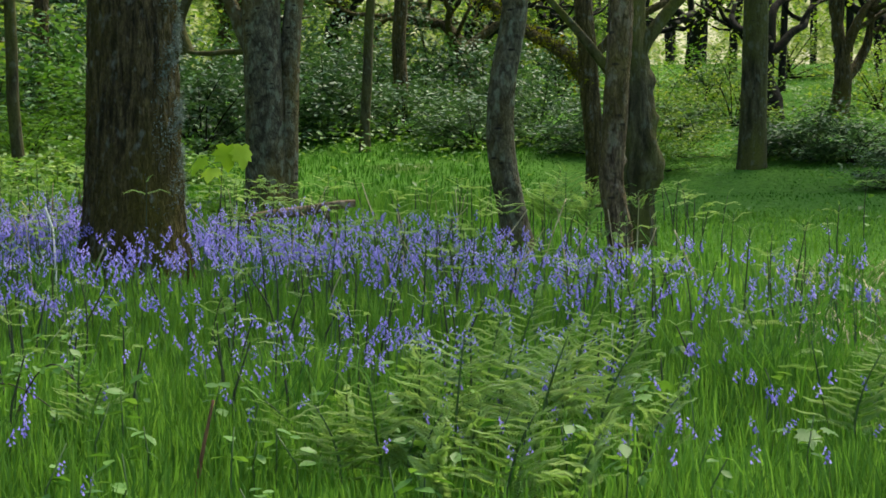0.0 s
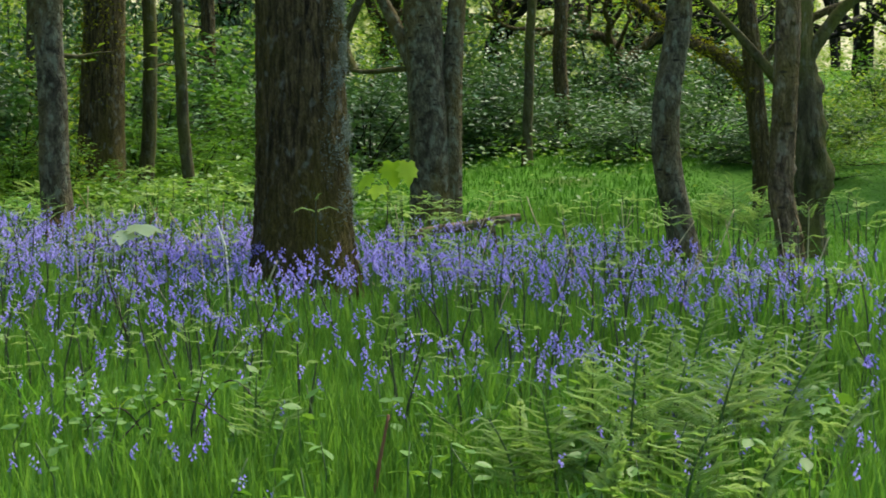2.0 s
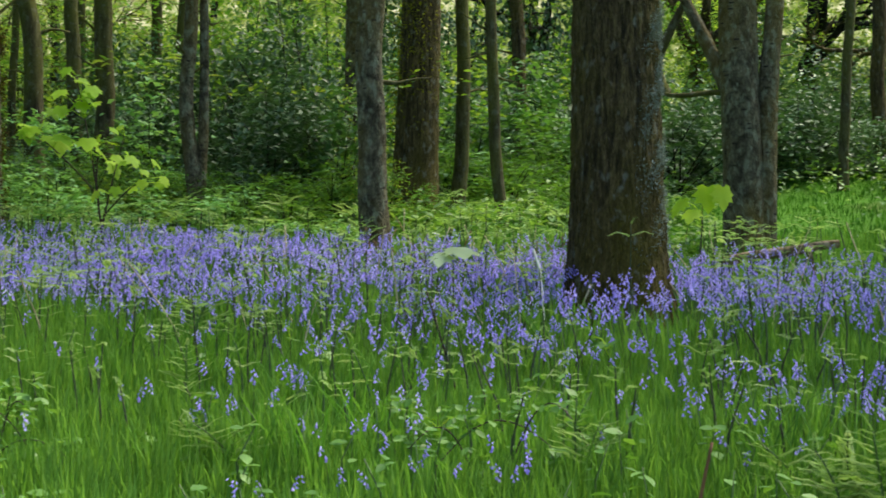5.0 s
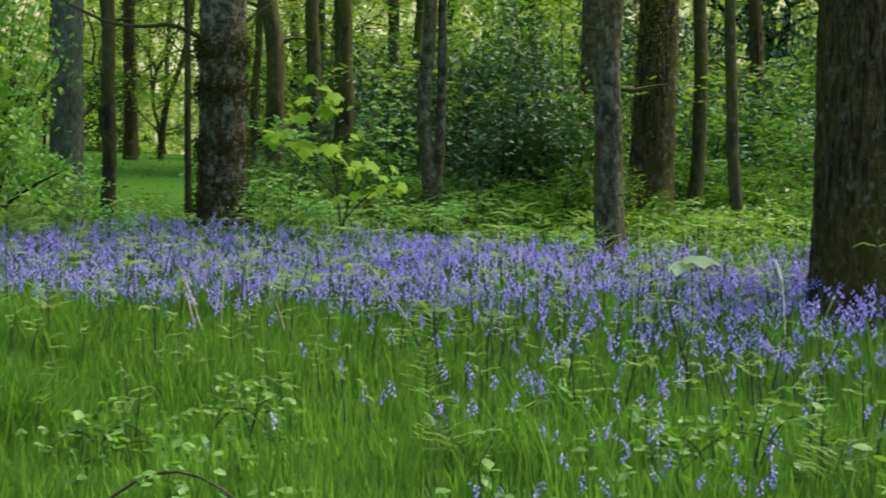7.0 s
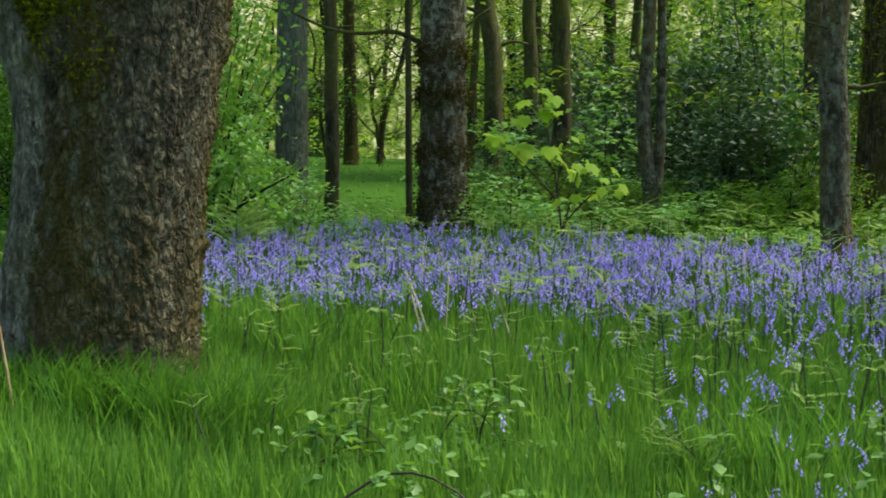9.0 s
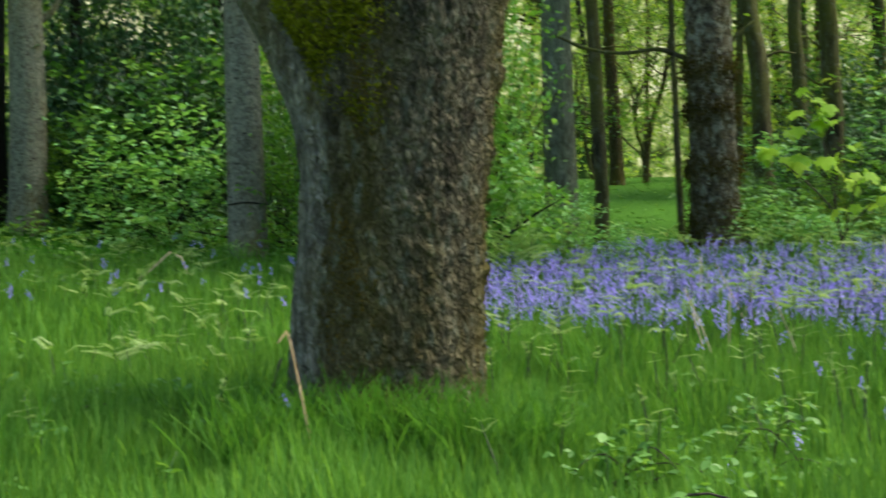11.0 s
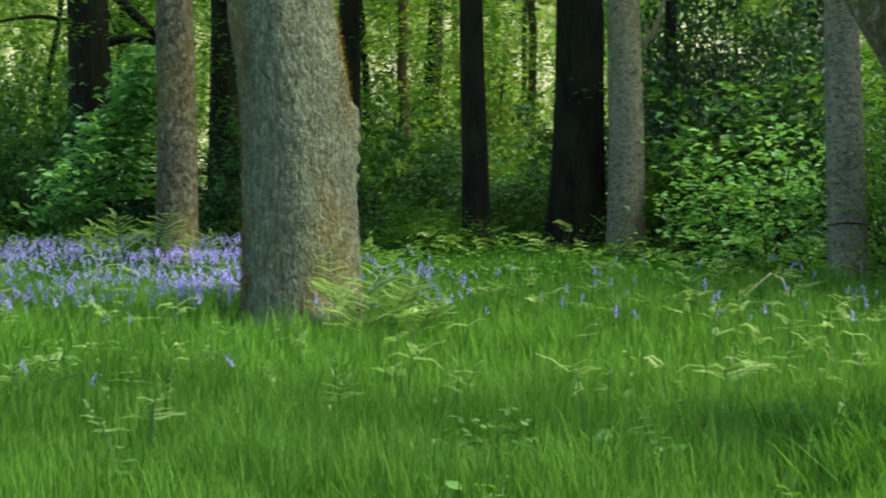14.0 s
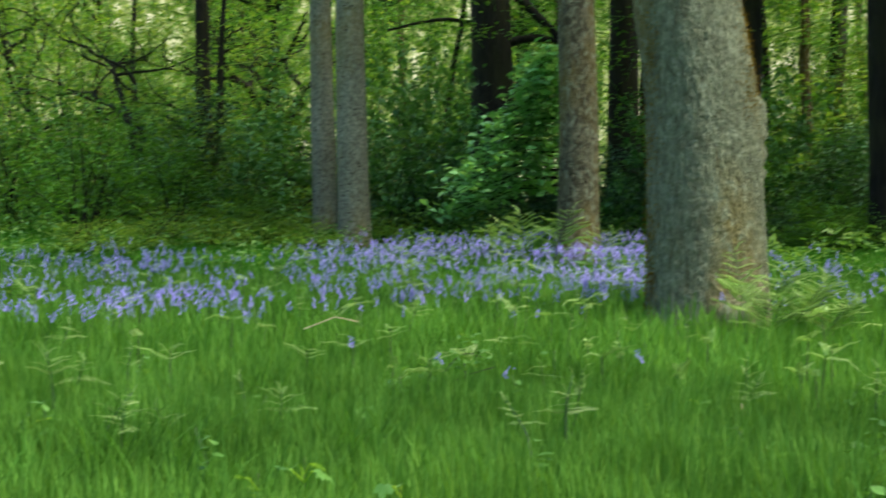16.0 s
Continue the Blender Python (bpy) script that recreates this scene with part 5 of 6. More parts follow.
def straw():
    """Dry flattened grass where feet have passed."""
    g = np.random.default_rng(14)
    geo = Geo()
    x, y, az, d = scatter(600, -18, -11, 7.8, 12, g)
    n = len(x)
    geo.blades(np.stack([x, y, land(x, y)], 1), g.uniform(0.06, 0.16, n), g.uniform(0.004, 0.008, n), g.uniform(0.5, 1.3, n), g.uniform(0, 6.28, n), 0.4)
    tagged(new("dry_grass", geo.mesh("dry_grass", M_DEAD)), "thin trodden straw-coloured grass on a faint path", "grass", kind="stuff")


def tufts():
    """Taller tussocks against the old tree and here and there."""
    g = np.random.default_rng(19)
    geo = Geo()
    for k in range(120):
        if k < 46:
            az, d = g.uniform(38.5, 49), g.uniform(6.6, 7.25)
        else:
            az, d = g.uniform(-16, 92), g.uniform(6, 13)
        x, y, _ = spot(az, d)
        n = 46
        px, py = x + g.normal(0, 0.09, n), y + g.normal(0, 0.09, n)
        geo.blades(np.stack([px, py, land(px, py)], 1), g.uniform(0.28, 0.5, n), g.uniform(0.005, 0.009, n), g.uniform(0.1, 0.8, n), g.uniform(0, 6.28, n), 0.22)
    tagged(new("grass_tussocks", geo.mesh("grass_tussocks", M_TUSSOCK)), "tall arching grass tufts round the old tree", "grass", kind="stuff")


tufts()
straw()
bluebells()
grass()
herbs()


# ---------------------------------------------------------------- bracken
def pinna_mesh(pairs=13, curl=0.0, wide=0.21, name="pinna"):
    """One feathered side leaf of a bracken frond, one metre long along x."""
    geo = Geo()
    t = np.linspace(0.06, 0.97, pairs)
    x = t * (1 - 0.25 * curl * t)
    z = 0.05 * np.sin(t * 2.4) + 0.015 * np.sin(t * 14) - (0.08 + 0.3 * curl) * t ** 2.4
    ln = wide * (1 - t) ** 0.75 + 0.025
    n = pairs
    root = np.stack([x, 0 * x, z], 1)
    verts, tris = [root, root - [0, 0, 0.010]], []
    i = np.arange(n)
    quads = np.stack([i[:-1], i[1:], n + i[1:], n + i[:-1]], 1)
    for side in (-1, 1):
        tip = np.stack([x + 0.05, side * ln, z - 0.3 * ln], 1)
        gap = 0.30 / pairs
        a = np.stack([x - gap + 0.012, side * ln * 0.45, z + 0.012 - 0.05 * ln], 1)
        b = np.stack([x + gap + 0.026, side * ln * 0.5, z + 0.012 - 0.05 * ln], 1)
        k = sum(len(q) for q in verts)
        verts += [a, tip, b]
        tris += [np.stack([i, k + i, k + n + i], 1), np.stack([i, k + n + i, k + 2 * n + i], 1)]
    geo.add(np.concatenate(verts), quads, np.concatenate(tris))
    return geo.mesh(name, M_FERN)


PINNAE = [pinna_mesh(24, 0.1, 0.135), pinna_mesh(19, 0.15, 0.15), pinna_mesh(14, 0.9, 0.16)]
SEEDS = np.random.default_rng(77)


def bracken(az, d, height=0.5, pairs=4, spread=0.3, turn=0.0, lean=0.0, label="young bracken with half-opened light green fronds", start=0.5, group="bracken plants", rise=25.0, young=1, skin=None, wild=1.0):
    g = SEEDS
    ob = thing("bracken", az, d, label, "fern", group, turn=az + turn)
    s = np.linspace(0, 1, 7)
    p = np.stack([lean * s ** 2, 0.03 * np.sin(3 * s), height * (s - 0.03) + 0 * s], 1)
    stalk = part("stem", Geo().tube(p, np.linspace(0.0065, 0.0025, 7), 5), skin or M_FERN_STEM, ob, "" if skin else "dark upright stem")
    for k in range(pairs):
        f = start + (1 - start) * (k + 0.5) / pairs
        at = np.array([np.interp(f, s, p[:, c]) for c in range(3)])
        size = spread * (1.0 - 0.72 * ((k + 0.3) / pairs) ** 1.2) * g.uniform(0.85, 1.15)
        for side in (0, 180):
            o = part("pinna", PINNAE[young if k < pairs - 1 else 2], None, stalk)
            o.matrix_basis = Matrix.Translation(at) @ pose(0, 0, 0, g.uniform(-18, 18) * wild, -rise * g.uniform(0.4, 1.3) + g.normal(0, 9) * (wild - 1), side + g.uniform(-22, 22) * wild) @ Matrix.Scale(size * g.uniform(1.35 - 0.35 * wild, 1.0), 4)
    o = part("pinna", PINNAE[2], None, stalk, "curled tip of the frond")
    o.matrix_basis = Matrix.Translation(p[-1]) @ pose(0, 0, 0, g.uniform(-40, 40), -62, g.uniform(0, 360)) @ Matrix.Scale(spread * 0.42, 4)
    return ob


FULL = "spreading bracken with open feathery fronds in the grass"
for az, d, h, n, w, tn, ln in [(-0.45, 5.72, 0.52, 9, 0.40, 8, 0.03), (-3.0, 5.78, 0.50, 9, 0.42, -12, 0.12), (1.9, 5.66, 0.36, 7, 0.34, 25, -0.06), (-5.2, 5.95, 0.46, 9, 0.36, 40, 0.2),
                               (-1.6, 6.4, 0.50, 8, 0.36, 50, 0.08), (-4.0, 6.6, 0.48, 8, 0.36, -40, 0.15), (0.6, 6.3, 0.42, 7, 0.32, 80, -0.1), (-2.4, 7.0, 0.48, 8, 0.34, 10, 0.1), (-5.6, 7.0, 0.44, 7, 0.32, 20, 0.12),
                               (3.4, 5.6, 0.30, 6, 0.30, -30, -0.1), (-6.8, 5.7, 0.34, 9, 0.34, 60, 0.32), (-0.2, 5.2, 0.34, 7, 0.34, 100, 0), (-2.2, 5.2, 0.36, 8, 0.36, 30, 0.1), (-4.6, 5.2, 0.30, 8, 0.36, 70, 0.25),
                               (-13.6, 6.4, 0.36, 6, 0.3, 20, 0.1), (-15.0, 7.0, 0.4, 6, 0.3, 10, 0.1), (-16.0, 6.0, 0.34, 6, 0.32, 30, 0)]:
    bracken(az, d, h * 1.06, n + 7, w * 0.74, tn, ln, FULL, 0.2, rise=24, young=0, skin=M_STEM)
    if d > 6.2:
        continue
    bracken(az + 0.9, d + 0.45, h * 0.85, n, w * 0.7, tn + 50, ln - 0.08, FULL, 0.25, rise=24, young=0, skin=M_STEM)
for az, d, h, n, w, tn, ln in [(65.6, 12.0, 0.55, 8, 0.46, 10, 0.3), (64.6, 12.0, 0.45, 8, 0.45, -20, 0.3), (65.9, 11.8, 0.62, 7, 0.36, 40, -0.12), (64.0, 12.2, 0.40, 7, 0.42, 60, 0.3), (65.2, 11.7, 0.36, 7, 0.42, 0, 0.1), (63.4, 12.1, 0.3, 7, 0.4, 15, 0.2),
                               (72.4, 19.9, 0.65, 8, 0.5, 0, 0.2), (73.4, 19.7, 0.6, 8, 0.55, 20, -0.1), (74.2, 19.6, 0.5, 7, 0.46, 40, -0.1), (71.0, 19.6, 0.42, 7, 0.46, 10, 0.2),
                               (39.4, 12.6, 0.62, 9, 0.40, 10, 0.0), (38.9, 12.9, 0.5, 8, 0.40, 50, 0.1), (-4.2, 12.8, 0.55, 8, 0.40, 0, 0), (-3.6, 13.2, 0.45, 7, 0.40, 30, 0.1), (-5.0, 12.6, 0.45, 7, 0.36, 60, 0.1),
                               (23.0, 6.2, 0.22, 6, 0.22, 15, -0.2), (24.2, 6.5, 0.18, 5, 0.16, 40, -0.15), (25.0, 9.2, 0.34, 6, 0.26, 10, 0.1), (25.1, 7.4, 0.30, 6, 0.17, 0, 0.0), (12.0, 6.2, 0.30, 6, 0.14, 10, 0.0), (11.6, 6.1, 0.24, 5, 0.22, 30, 0.05)]:
    bracken(az, d, h * 1.2, n + 2, w * 0.85, tn, ln, FULL, 0.42, rise=30, young=0, skin=M_STEM)
bracken(10.1, 10.0, 0.70, 1, 0.19, 0, 0.0, "young bracken with a pair of curled arms before an oak", 0.8, rise=30)
g = np.random.default_rng(15)
# dark croziers standing among the flowers
for k in range(60):
    az, d = g.uniform(-15, 40), g.uniform(7.6, 14.5)
    if abs(az - 10.5) < 2.6 and d > 8.8:
        continue
    bracken(az, d, g.uniform(0.34, 0.6), int(g.integers(1, 4)), g.uniform(0.12, 0.22), g.uniform(-70, 70), g.normal(0, 0.04), start=0.72, rise=g.uniform(5, 40), group="bracken among bluebells")
for k in range(44):
    az, d = g.uniform(-15, 27), g.uniform(7.4, 11.5)
    if abs(az - 10.5) < 2.6 and d > 8.8:
        continue
    bracken(az, d, g.uniform(0.42, 0.62), 1, g.uniform(0.08, 0.2), g.uniform(-80, 80), g.normal(0, 0.05), start=0.8, rise=g.uniform(20, 60), group="bracken among bluebells",
            label="tall dark bracken crozier just uncurling at its tip")
for k in range(52):
    az, d = g.uniform(-6, 41), g.uniform(8.8, 13.2)
    if abs(az - 10.5) < 2.6 and d > 8.8:
        continue
    bracken(az, d, g.uniform(0.40, 0.56), int(g.integers(2, 4)), g.uniform(0.10, 0.22), g.uniform(-80, 80), g.normal(0, 0.05), start=0.82, rise=g.uniform(0, 30), group="bracken among bluebells", wild=1.8)
# lighter half-open fronds in the open grass
for k in range(84):
    az, d = g.uniform(46.5, 92), 7.0 + 9.5 * g.uniform(0, 1) ** 1.2
    if 64.5 < az < 70 and d > 11 or az < 50 and d < 8.6:
        continue
    if az > 70 and d > 9 and g.uniform() < 0.6:
        continue
    bracken(az, d, g.uniform(0.30, 0.44), int(g.integers(2, 5)), g.uniform(0.11, 0.20), g.uniform(-80, 80), g.normal(0, 0.10), start=0.7, rise=g.uniform(0, 30), skin=M_STEM, wild=2.2, group="bracken in the grass",
            label="young bracken spreading pale green arms above the grass")
for k in range(34):
    az, d = g.uniform(-16, 40), g.uniform(6.3, 8.4)
    if -6.5 < az < 3:
        continue
    bracken(az, d, g.uniform(0.28, 0.42), int(g.integers(2, 4)), g.uniform(0.10, 0.19), g.uniform(-80, 80), g.normal(0, 0.08), start=0.6, rise=g.uniform(0, 25), group="bracken in the grass", skin=M_STEM, wild=2.0)


def far_bracken():
    """The many young fronds that stand past the nearest ones."""
    g = np.random.default_rng(71)
    fronds, stalks = Geo(), Geo()
    data = []
    for me in PINNAE:
        v = np.array([q.co[:] for q in me.vertices])
        data.append((v, np.array([q.vertices[:] for q in me.polygons if len(q.vertices) == 4]), np.array([q.vertices[:] for q in me.polygons if len(q.vertices) == 3])))
    fields = ((-9, 41, 9.0, 15.0, 330, 0.36, 0.50, 0.165), (8, 41, 14.0, 19.5, 90, 0.25, 0.45, 0.26), (46.5, 78, 8.5, 17.5, 130, 0.24, 0.36, 0.22), (78, 93, 9, 17.5, 26, 0.24, 0.36, 0.2), (-9, 41, 6.2, 9.5, 140, 0.30, 0.42, 0.10), (56, 66, 19, 25, 16, 0.3, 0.5, 0.3))
    for a0, a1, d0, d1, n, low, high, wide in fields:
        for k in range(n):
            az, d = g.uniform(a0, a1), math.sqrt(g.uniform(d0 * d0, d1 * d1))
            if abs(az - 10.5) < 2.6 and 8.6 < d < 11.6 or 64.3 < az < 70 and 11 < d < 14.5 or 41 < az < 47 or abs(az - 18.7) < 1.0 and 11.5 < d < 15 or abs(az - 32.3) < 1.1 and 12.5 < d < 16.3 or -8.5 < az < -1 and 9.6 < d < 12.4:
                continue
            x, y, z = spot(az, d)
            h, lean = g.uniform(low, high), g.normal(0, 0.05)
            t = g.uniform(0, 6.28)
            p = np.array([(x, y, z - 0.02), (x + lean * 0.3, y, z + h * 0.5), (x + lean, y, z + h)])
            stalks.tube(p, [0.006, 0.005, 0.003], 4, cap=False)
            pairs = int(g.integers(1, 4))
            for m in range(pairs):
                at = p[1] + (p[2] - p[1]) * (0.55 + 0.45 * (m + 1) / pairs)
                for side in (0, 180):
                    w = wide * g.uniform(0.5, 1.1) * (1 - 0.22 * m)
                    turn = pose(0, 0, 0, g.uniform(-30, 30), -g.uniform(-5, 38), math.degrees(t) + side + g.uniform(-35, 35)) @ Matrix.Scale(w, 4)
                    v, q, f = data[1 if m < pairs - 1 else 2]
                    r = np.array(turn.to_3x3())
                    fronds.add(v @ r.T + at, q, f)
    tagged(new("bracken_fronds", fronds.mesh("bracken_fronds", M_FERN)), "pale green half-opened bracken fronds over the flowers", "fern", kind="stuff")
    tagged(new("bracken_stalks", stalks.mesh("bracken_stalks", M_FERN_STEM)), "thin dark bracken stalks among flowers and grass", "fern", kind="stuff")


far_bracken()


# ---------------------------------------------------------------- saplings
def lobed_leaf(material):
    """Five-lobed toothed leaf, one metre wide, stalk at the origin."""
    outline = [(0, 0.02), (0.16, -0.08), (0.34, -0.02), (0.30, 0.10), (0.50, 0.26), (0.36, 0.34), (0.42, 0.52), (0.22, 0.50), (0.16, 0.66), (0.0, 0.86)]
    pts = outline + [(-a, b) for a, b in outline[-2:0:-1]]
    v = np.array([(a, b, 0.10 - 0.55 * a * a - 0.28 * max(b - 0.2, 0) ** 2) for a, b in pts] + [(0, 0.3, 0.06)])
    n = len(pts)
    j = np.arange(n)
    return Geo().add(v, None, np.stack([j, (j + 1) % n, np.full(n, n)], 1)).mesh("leaf", material)


LOBED, LOBED_GREEN, LOBED_TOPLIT = lobed_leaf(M_LIME), lobed_leaf(M_THORN), lobed_leaf(M_TOPLIT_LEAF)


def sapling(az, d, height, leaves, label, stem_r=0.009, bow=0.0, blade=None, shoots=()):
    """leaves: (side, depth, height, size, heading, droop); shoots: (height of the fork, side and height of the tip)."""
    ob = thing("sycamore_sapling", az, d, label, "sapling", "sycamore saplings")
    s = np.linspace(0, 1, 10)
    p = np.stack([bow * s ** 1.5, 0 * s, height * s], 1)
    part("stem", Geo().tube(p, np.linspace(stem_r, stem_r * 0.4, 10), 6), M_BRAMBLE_STEM, ob)
    wood = [p]
    for fork, tip, top in shoots:
        a = np.array([np.interp(fork / height, s, p[:, 0]), 0, fork])
        q = a + (np.array([tip, -0.04, top]) - a) * np.stack([s, s, s ** 0.8], 1)
        part("shoot", Geo().tube(q, np.linspace(stem_r * 0.7, stem_r * 0.3, 10), 5), M_BRAMBLE_STEM, ob)
        wood.append(q)
    wood = np.concatenate(wood)
    for x, y, z, size, head, droop in leaves:
        o = part("leaf", blade or LOBED, None, ob)
        o.matrix_basis = pose(x, y, z, -droop, 0, head) @ Matrix.Scale(size, 4)
        below = wood[wood[:, 2] < max(z - 0.02, 0.05)]
        root = below[np.argmin(np.linalg.norm(below - [x, y, z - 0.05], axis=1))]
        part("stalk", Geo().tube(np.array([root, (root + [x, y, z]) / 2 + [0, 0, 0.02], [x, y, z]]), [0.004, 0.003, 0.003], 4), M_LIME, ob)
    return ob


g = np.random.default_rng(18)
crown_leaves = []
for x, z, s in [(-0.29, 1.62, 0.22), (-0.22, 1.56, 0.22), (-0.12, 1.50, 0.24), (-0.1, 1.40, 0.22), (-0.32, 1.46, 0.22), (-0.38, 1.36, 0.2), (-0.2, 1.36, 0.2),
                (-0.63, 1.18, 0.24), (-0.55, 1.14, 0.24), (-0.46, 1.10, 0.26), (-0.33, 1.10, 0.26), (-0.2, 1.08, 0.28), (-0.06, 1.08, 0.26), (-0.12, 1.0, 0.22),
                (0.16, 1.16, 0.18), (0.14, 1.0, 0.2), (0.22, 0.94, 0.2), (0.34, 0.92, 0.2), (0.07, 0.86, 0.2), (0.3, 0.8, 0.18), (0.45, 0.72, 0.18), (0.1, 0.7, 0.18), (-0.05, 0.66, 0.16)]:
    for _ in range(2):
        crown_leaves.append((x + g.normal(0, 0.05), g.uniform(-0.2, 0.12), z + g.normal(0, 0.03), s * g.uniform(0.55, 0.9), 180 + g.uniform(-80, 80), g.uniform(12, 62)))
sapling(28.1, 14.0, 1.62, crown_leaves, "young sycamore with bright lime-green lobed leaves", 0.012, -0.24, shoots=[(0.6, -0.6, 1.16), (0.7, -0.05, 1.06), (0.3, 0.16, 1.12), (0.4, 0.4, 0.86)])
sapling(7.7, 12.4, 0.78, [(0.05, -0.05, 0.80, 0.24, 190, 75), (0.15, -0.1, 0.80, 0.22, 215, 80), (-0.12, -0.05, 0.70, 0.2, 130, 50), (-0.05, -0.1, 0.62, 0.18, 160, 40)], "seedling sycamore with one large lime-green leaf", 0.007, 0.02)
sapling(16.15, 9.9, 0.53, [(0.03, 0.08, 0.555, 0.26, 190, 12), (-0.06, 0.02, 0.53, 0.17, 165, 30)], "seedling sycamore with a broad flat leaf coloured as if top-lit over bluebells", 0.006, blade=LOBED_TOPLIT)
sapling(-6.1, 10.4, 0.32, [(0.0, 0, 0.30, 0.13, 180, 40), (0.08, 0, 0.27, 0.12, 220, 40), (-0.1, 0, 0.25, 0.12, 130, 40), (-0.05, 0.0, 0.18, 0.12, 160, 50), (0.1, 0.0, 0.16, 0.1, 200, 50)], "yellow-green seedling at the foot of a slim tree", 0.005)
for k in range(26):
    az, d = g.uniform(-14, 95), g.uniform(5.8, 9)
    n = int(g.integers(2, 5))
    h = g.uniform(0.16, 0.3)
    sapling(az, d, h, [(g.normal(0, 0.05), g.normal(0, 0.05), h * g.uniform(0.75, 1), g.uniform(0.06, 0.11), g.uniform(0, 360), g.uniform(5, 40)) for _ in range(n)], "tiny green tree seedling in the grass", 0.003, blade=LOBED_GREEN)


# ---------------------------------------------------------------- brambles
def oval_leaf():
    v = np.array([(0, 0, 0), (0.2, 0.2, 0.03), (0.33, 0.5, 0.04), (0.2, 0.8, 0.0), (0, 1.0, -0.08), (-0.2, 0.8, 0.0), (-0.33, 0.5, 0.04), (-0.2, 0.2, 0.03), (0, 0.5, -0.02)])
    j = np.arange(8)
    return Geo().add(v, None, np.stack([j, (j + 1) % 8, np.full(8, 8)], 1)).mesh("leaf", M_THORN)


OVAL = oval_leaf()


def bramble(az, d, arcs, leaf, label, seed, cane=0.004):
    """arcs: (side start, side end, top height, lift of the far end); leaflets in threes along each."""
    g = np.random.default_rng(seed)
    ob = thing("bramble", az, d, label, "bramble", "brambles")
    for x0, x1, top, end in arcs:
        s = np.linspace(0, 1, 12)
        p = np.stack([x0 + (x1 - x0) * s, 0.08 * np.sin(5 * s + x0), top * np.sin(np.pi * s * 0.92) * (1 - 0.1 * s) + end * s], 1)
        part("cane", Geo().tube(p, np.linspace(cane, cane * 0.5, 12), 5), M_BRAMBLE_STEM, ob, "dark arching cane")
        for k in range(1, 12):
            for _ in range(2):
                c = p[k] + np.array([g.normal(0, 0.06), g.normal(0, 0.08), g.uniform(-0.02, 0.13)])
                head = g.uniform(0, 360)
                for dh in (-62, 0, 62):
                    o = part("leaf", OVAL, None, ob)
                    o.matrix_basis = pose(*c, g.uniform(-45, 20), g.uniform(-35, 35), head + dh) @ Matrix.Scale(leaf * g.uniform(0.55, 1.0), 4)
    return ob


bramble(33.0, 6.3, [(-0.45, 0.38, 0.16, 0.02), (-0.5, 0.1, 0.16, 0.06), (0.1, 0.5, 0.18, 0.06), (0.2, 0.3, 0.16, 0.3), (-0.25, -0.5, 0.16, 0.12), (0.0, 0.32, 0.26, 0.12), (-0.4, -0.1, 0.2, 0.1)], 0.052, "bramble with an arching dark cane and pale green leaves", 1)
bramble(33.6, 5.25, [(-0.36, 0.37, 0.31, 0.0), (-0.1, 0.12, 0.2, 0.05)], 0.05, "low arching bramble cane over the grass", 6, 0.006)
bramble(76.9, 8.8, [(-0.12, 0.36, 0.06, 0.28), (0.0, 0.3, 0.18, 0.3), (-0.2, 0.05, 0.16, 0.05)], 0.05, "bramble cane leaning out of the grass", 2)
bramble(14.4, 6.3, [(-0.3, 0.2, 0.2, 0.08), (0.0, 0.3, 0.26, 0.1), (-0.1, -0.35, 0.16, 0.1)], 0.052, "low bramble with pale shining leaves", 3)
bramble(61.5, 7.2, [(-0.2, 0.2, 0.16, 0.08), (0.0, 0.3, 0.2, 0.1)], 0.05, "small bramble in the grass", 4)
bramble(52.0, 7.6, [(-0.2, 0.2, 0.16, 0.08), (0.0, -0.3, 0.14, 0.1)], 0.05, "small bramble near an old tree", 5)


def seedling(az, d, seed):
    g = np.random.default_rng(seed)
    ob = thing("herb_seedling", az, d, "small broad-leaved herb in the grass", "herb", "small herbs")
    h = g.uniform(0.16, 0.34)
    part("stem", Geo().tube(np.array([(0, 0, 0), (g.normal(0, 0.02), 0, h * 0.6), (g.normal(0, 0.03), 0, h)]), [0.004, 0.003, 0.002], 4), M_STEM, ob)
    for k in range(int(g.integers(5, 9))):
        f = g.uniform(0.55, 1.0)
        o = part("leaf", OVAL, None, ob)
        o.matrix_basis = pose(0, 0, h * f, g.uniform(-35, 15), g.uniform(-25, 25), g.uniform(0, 360)) @ Matrix.Scale(g.uniform(0.035, 0.075), 4)


g = np.random.default_rng(33)
for k in range(70):
    az = g.uniform(-15, 94)
    if 38 < az < 49.5:
        continue
    seedling(az, g.uniform(5.4, 10), 200 + k)


for k in range(75):
    seedling(g.uniform(-16, 34), g.uniform(4.9, 6.8), 400 + k)


# ---------------------------------------------------------------- dead wood
def stick(az, d, pts, r, material, label, name="stick"):
    """pts: (side, depth, height) from the foot."""
    ob = thing(name, az, d, label, "stick", "dry sticks")
    p = np.array(pts, float)
    s = np.linspace(0, len(p) - 1, 3 * len(p) + 2)
    q = np.stack([np.interp(s, np.arange(len(p)), p[:, c]) for c in range(3)], 1)
    part("shaft", Geo().tube(q, np.linspace(r, r * 0.6, len(q)), 7, 0.12, int(abs(az) * 10)), material, ob)
    return ob


stick(13.25, 10.0, [(0.03, 0, -0.05), (0.03, 0, 0.2), (0.01, 0, 0.42), (-0.03, 0, 0.54)], 0.011, M_WHITE, "bleached white bent stick standing in bluebells")
stick(12.2, 10.3, [(0, 0, 0), (0.07, 0, 0.14), (0.14, 0, 0.30)], 0.009, M_DEAD, "short dry stem leaning by an oak")
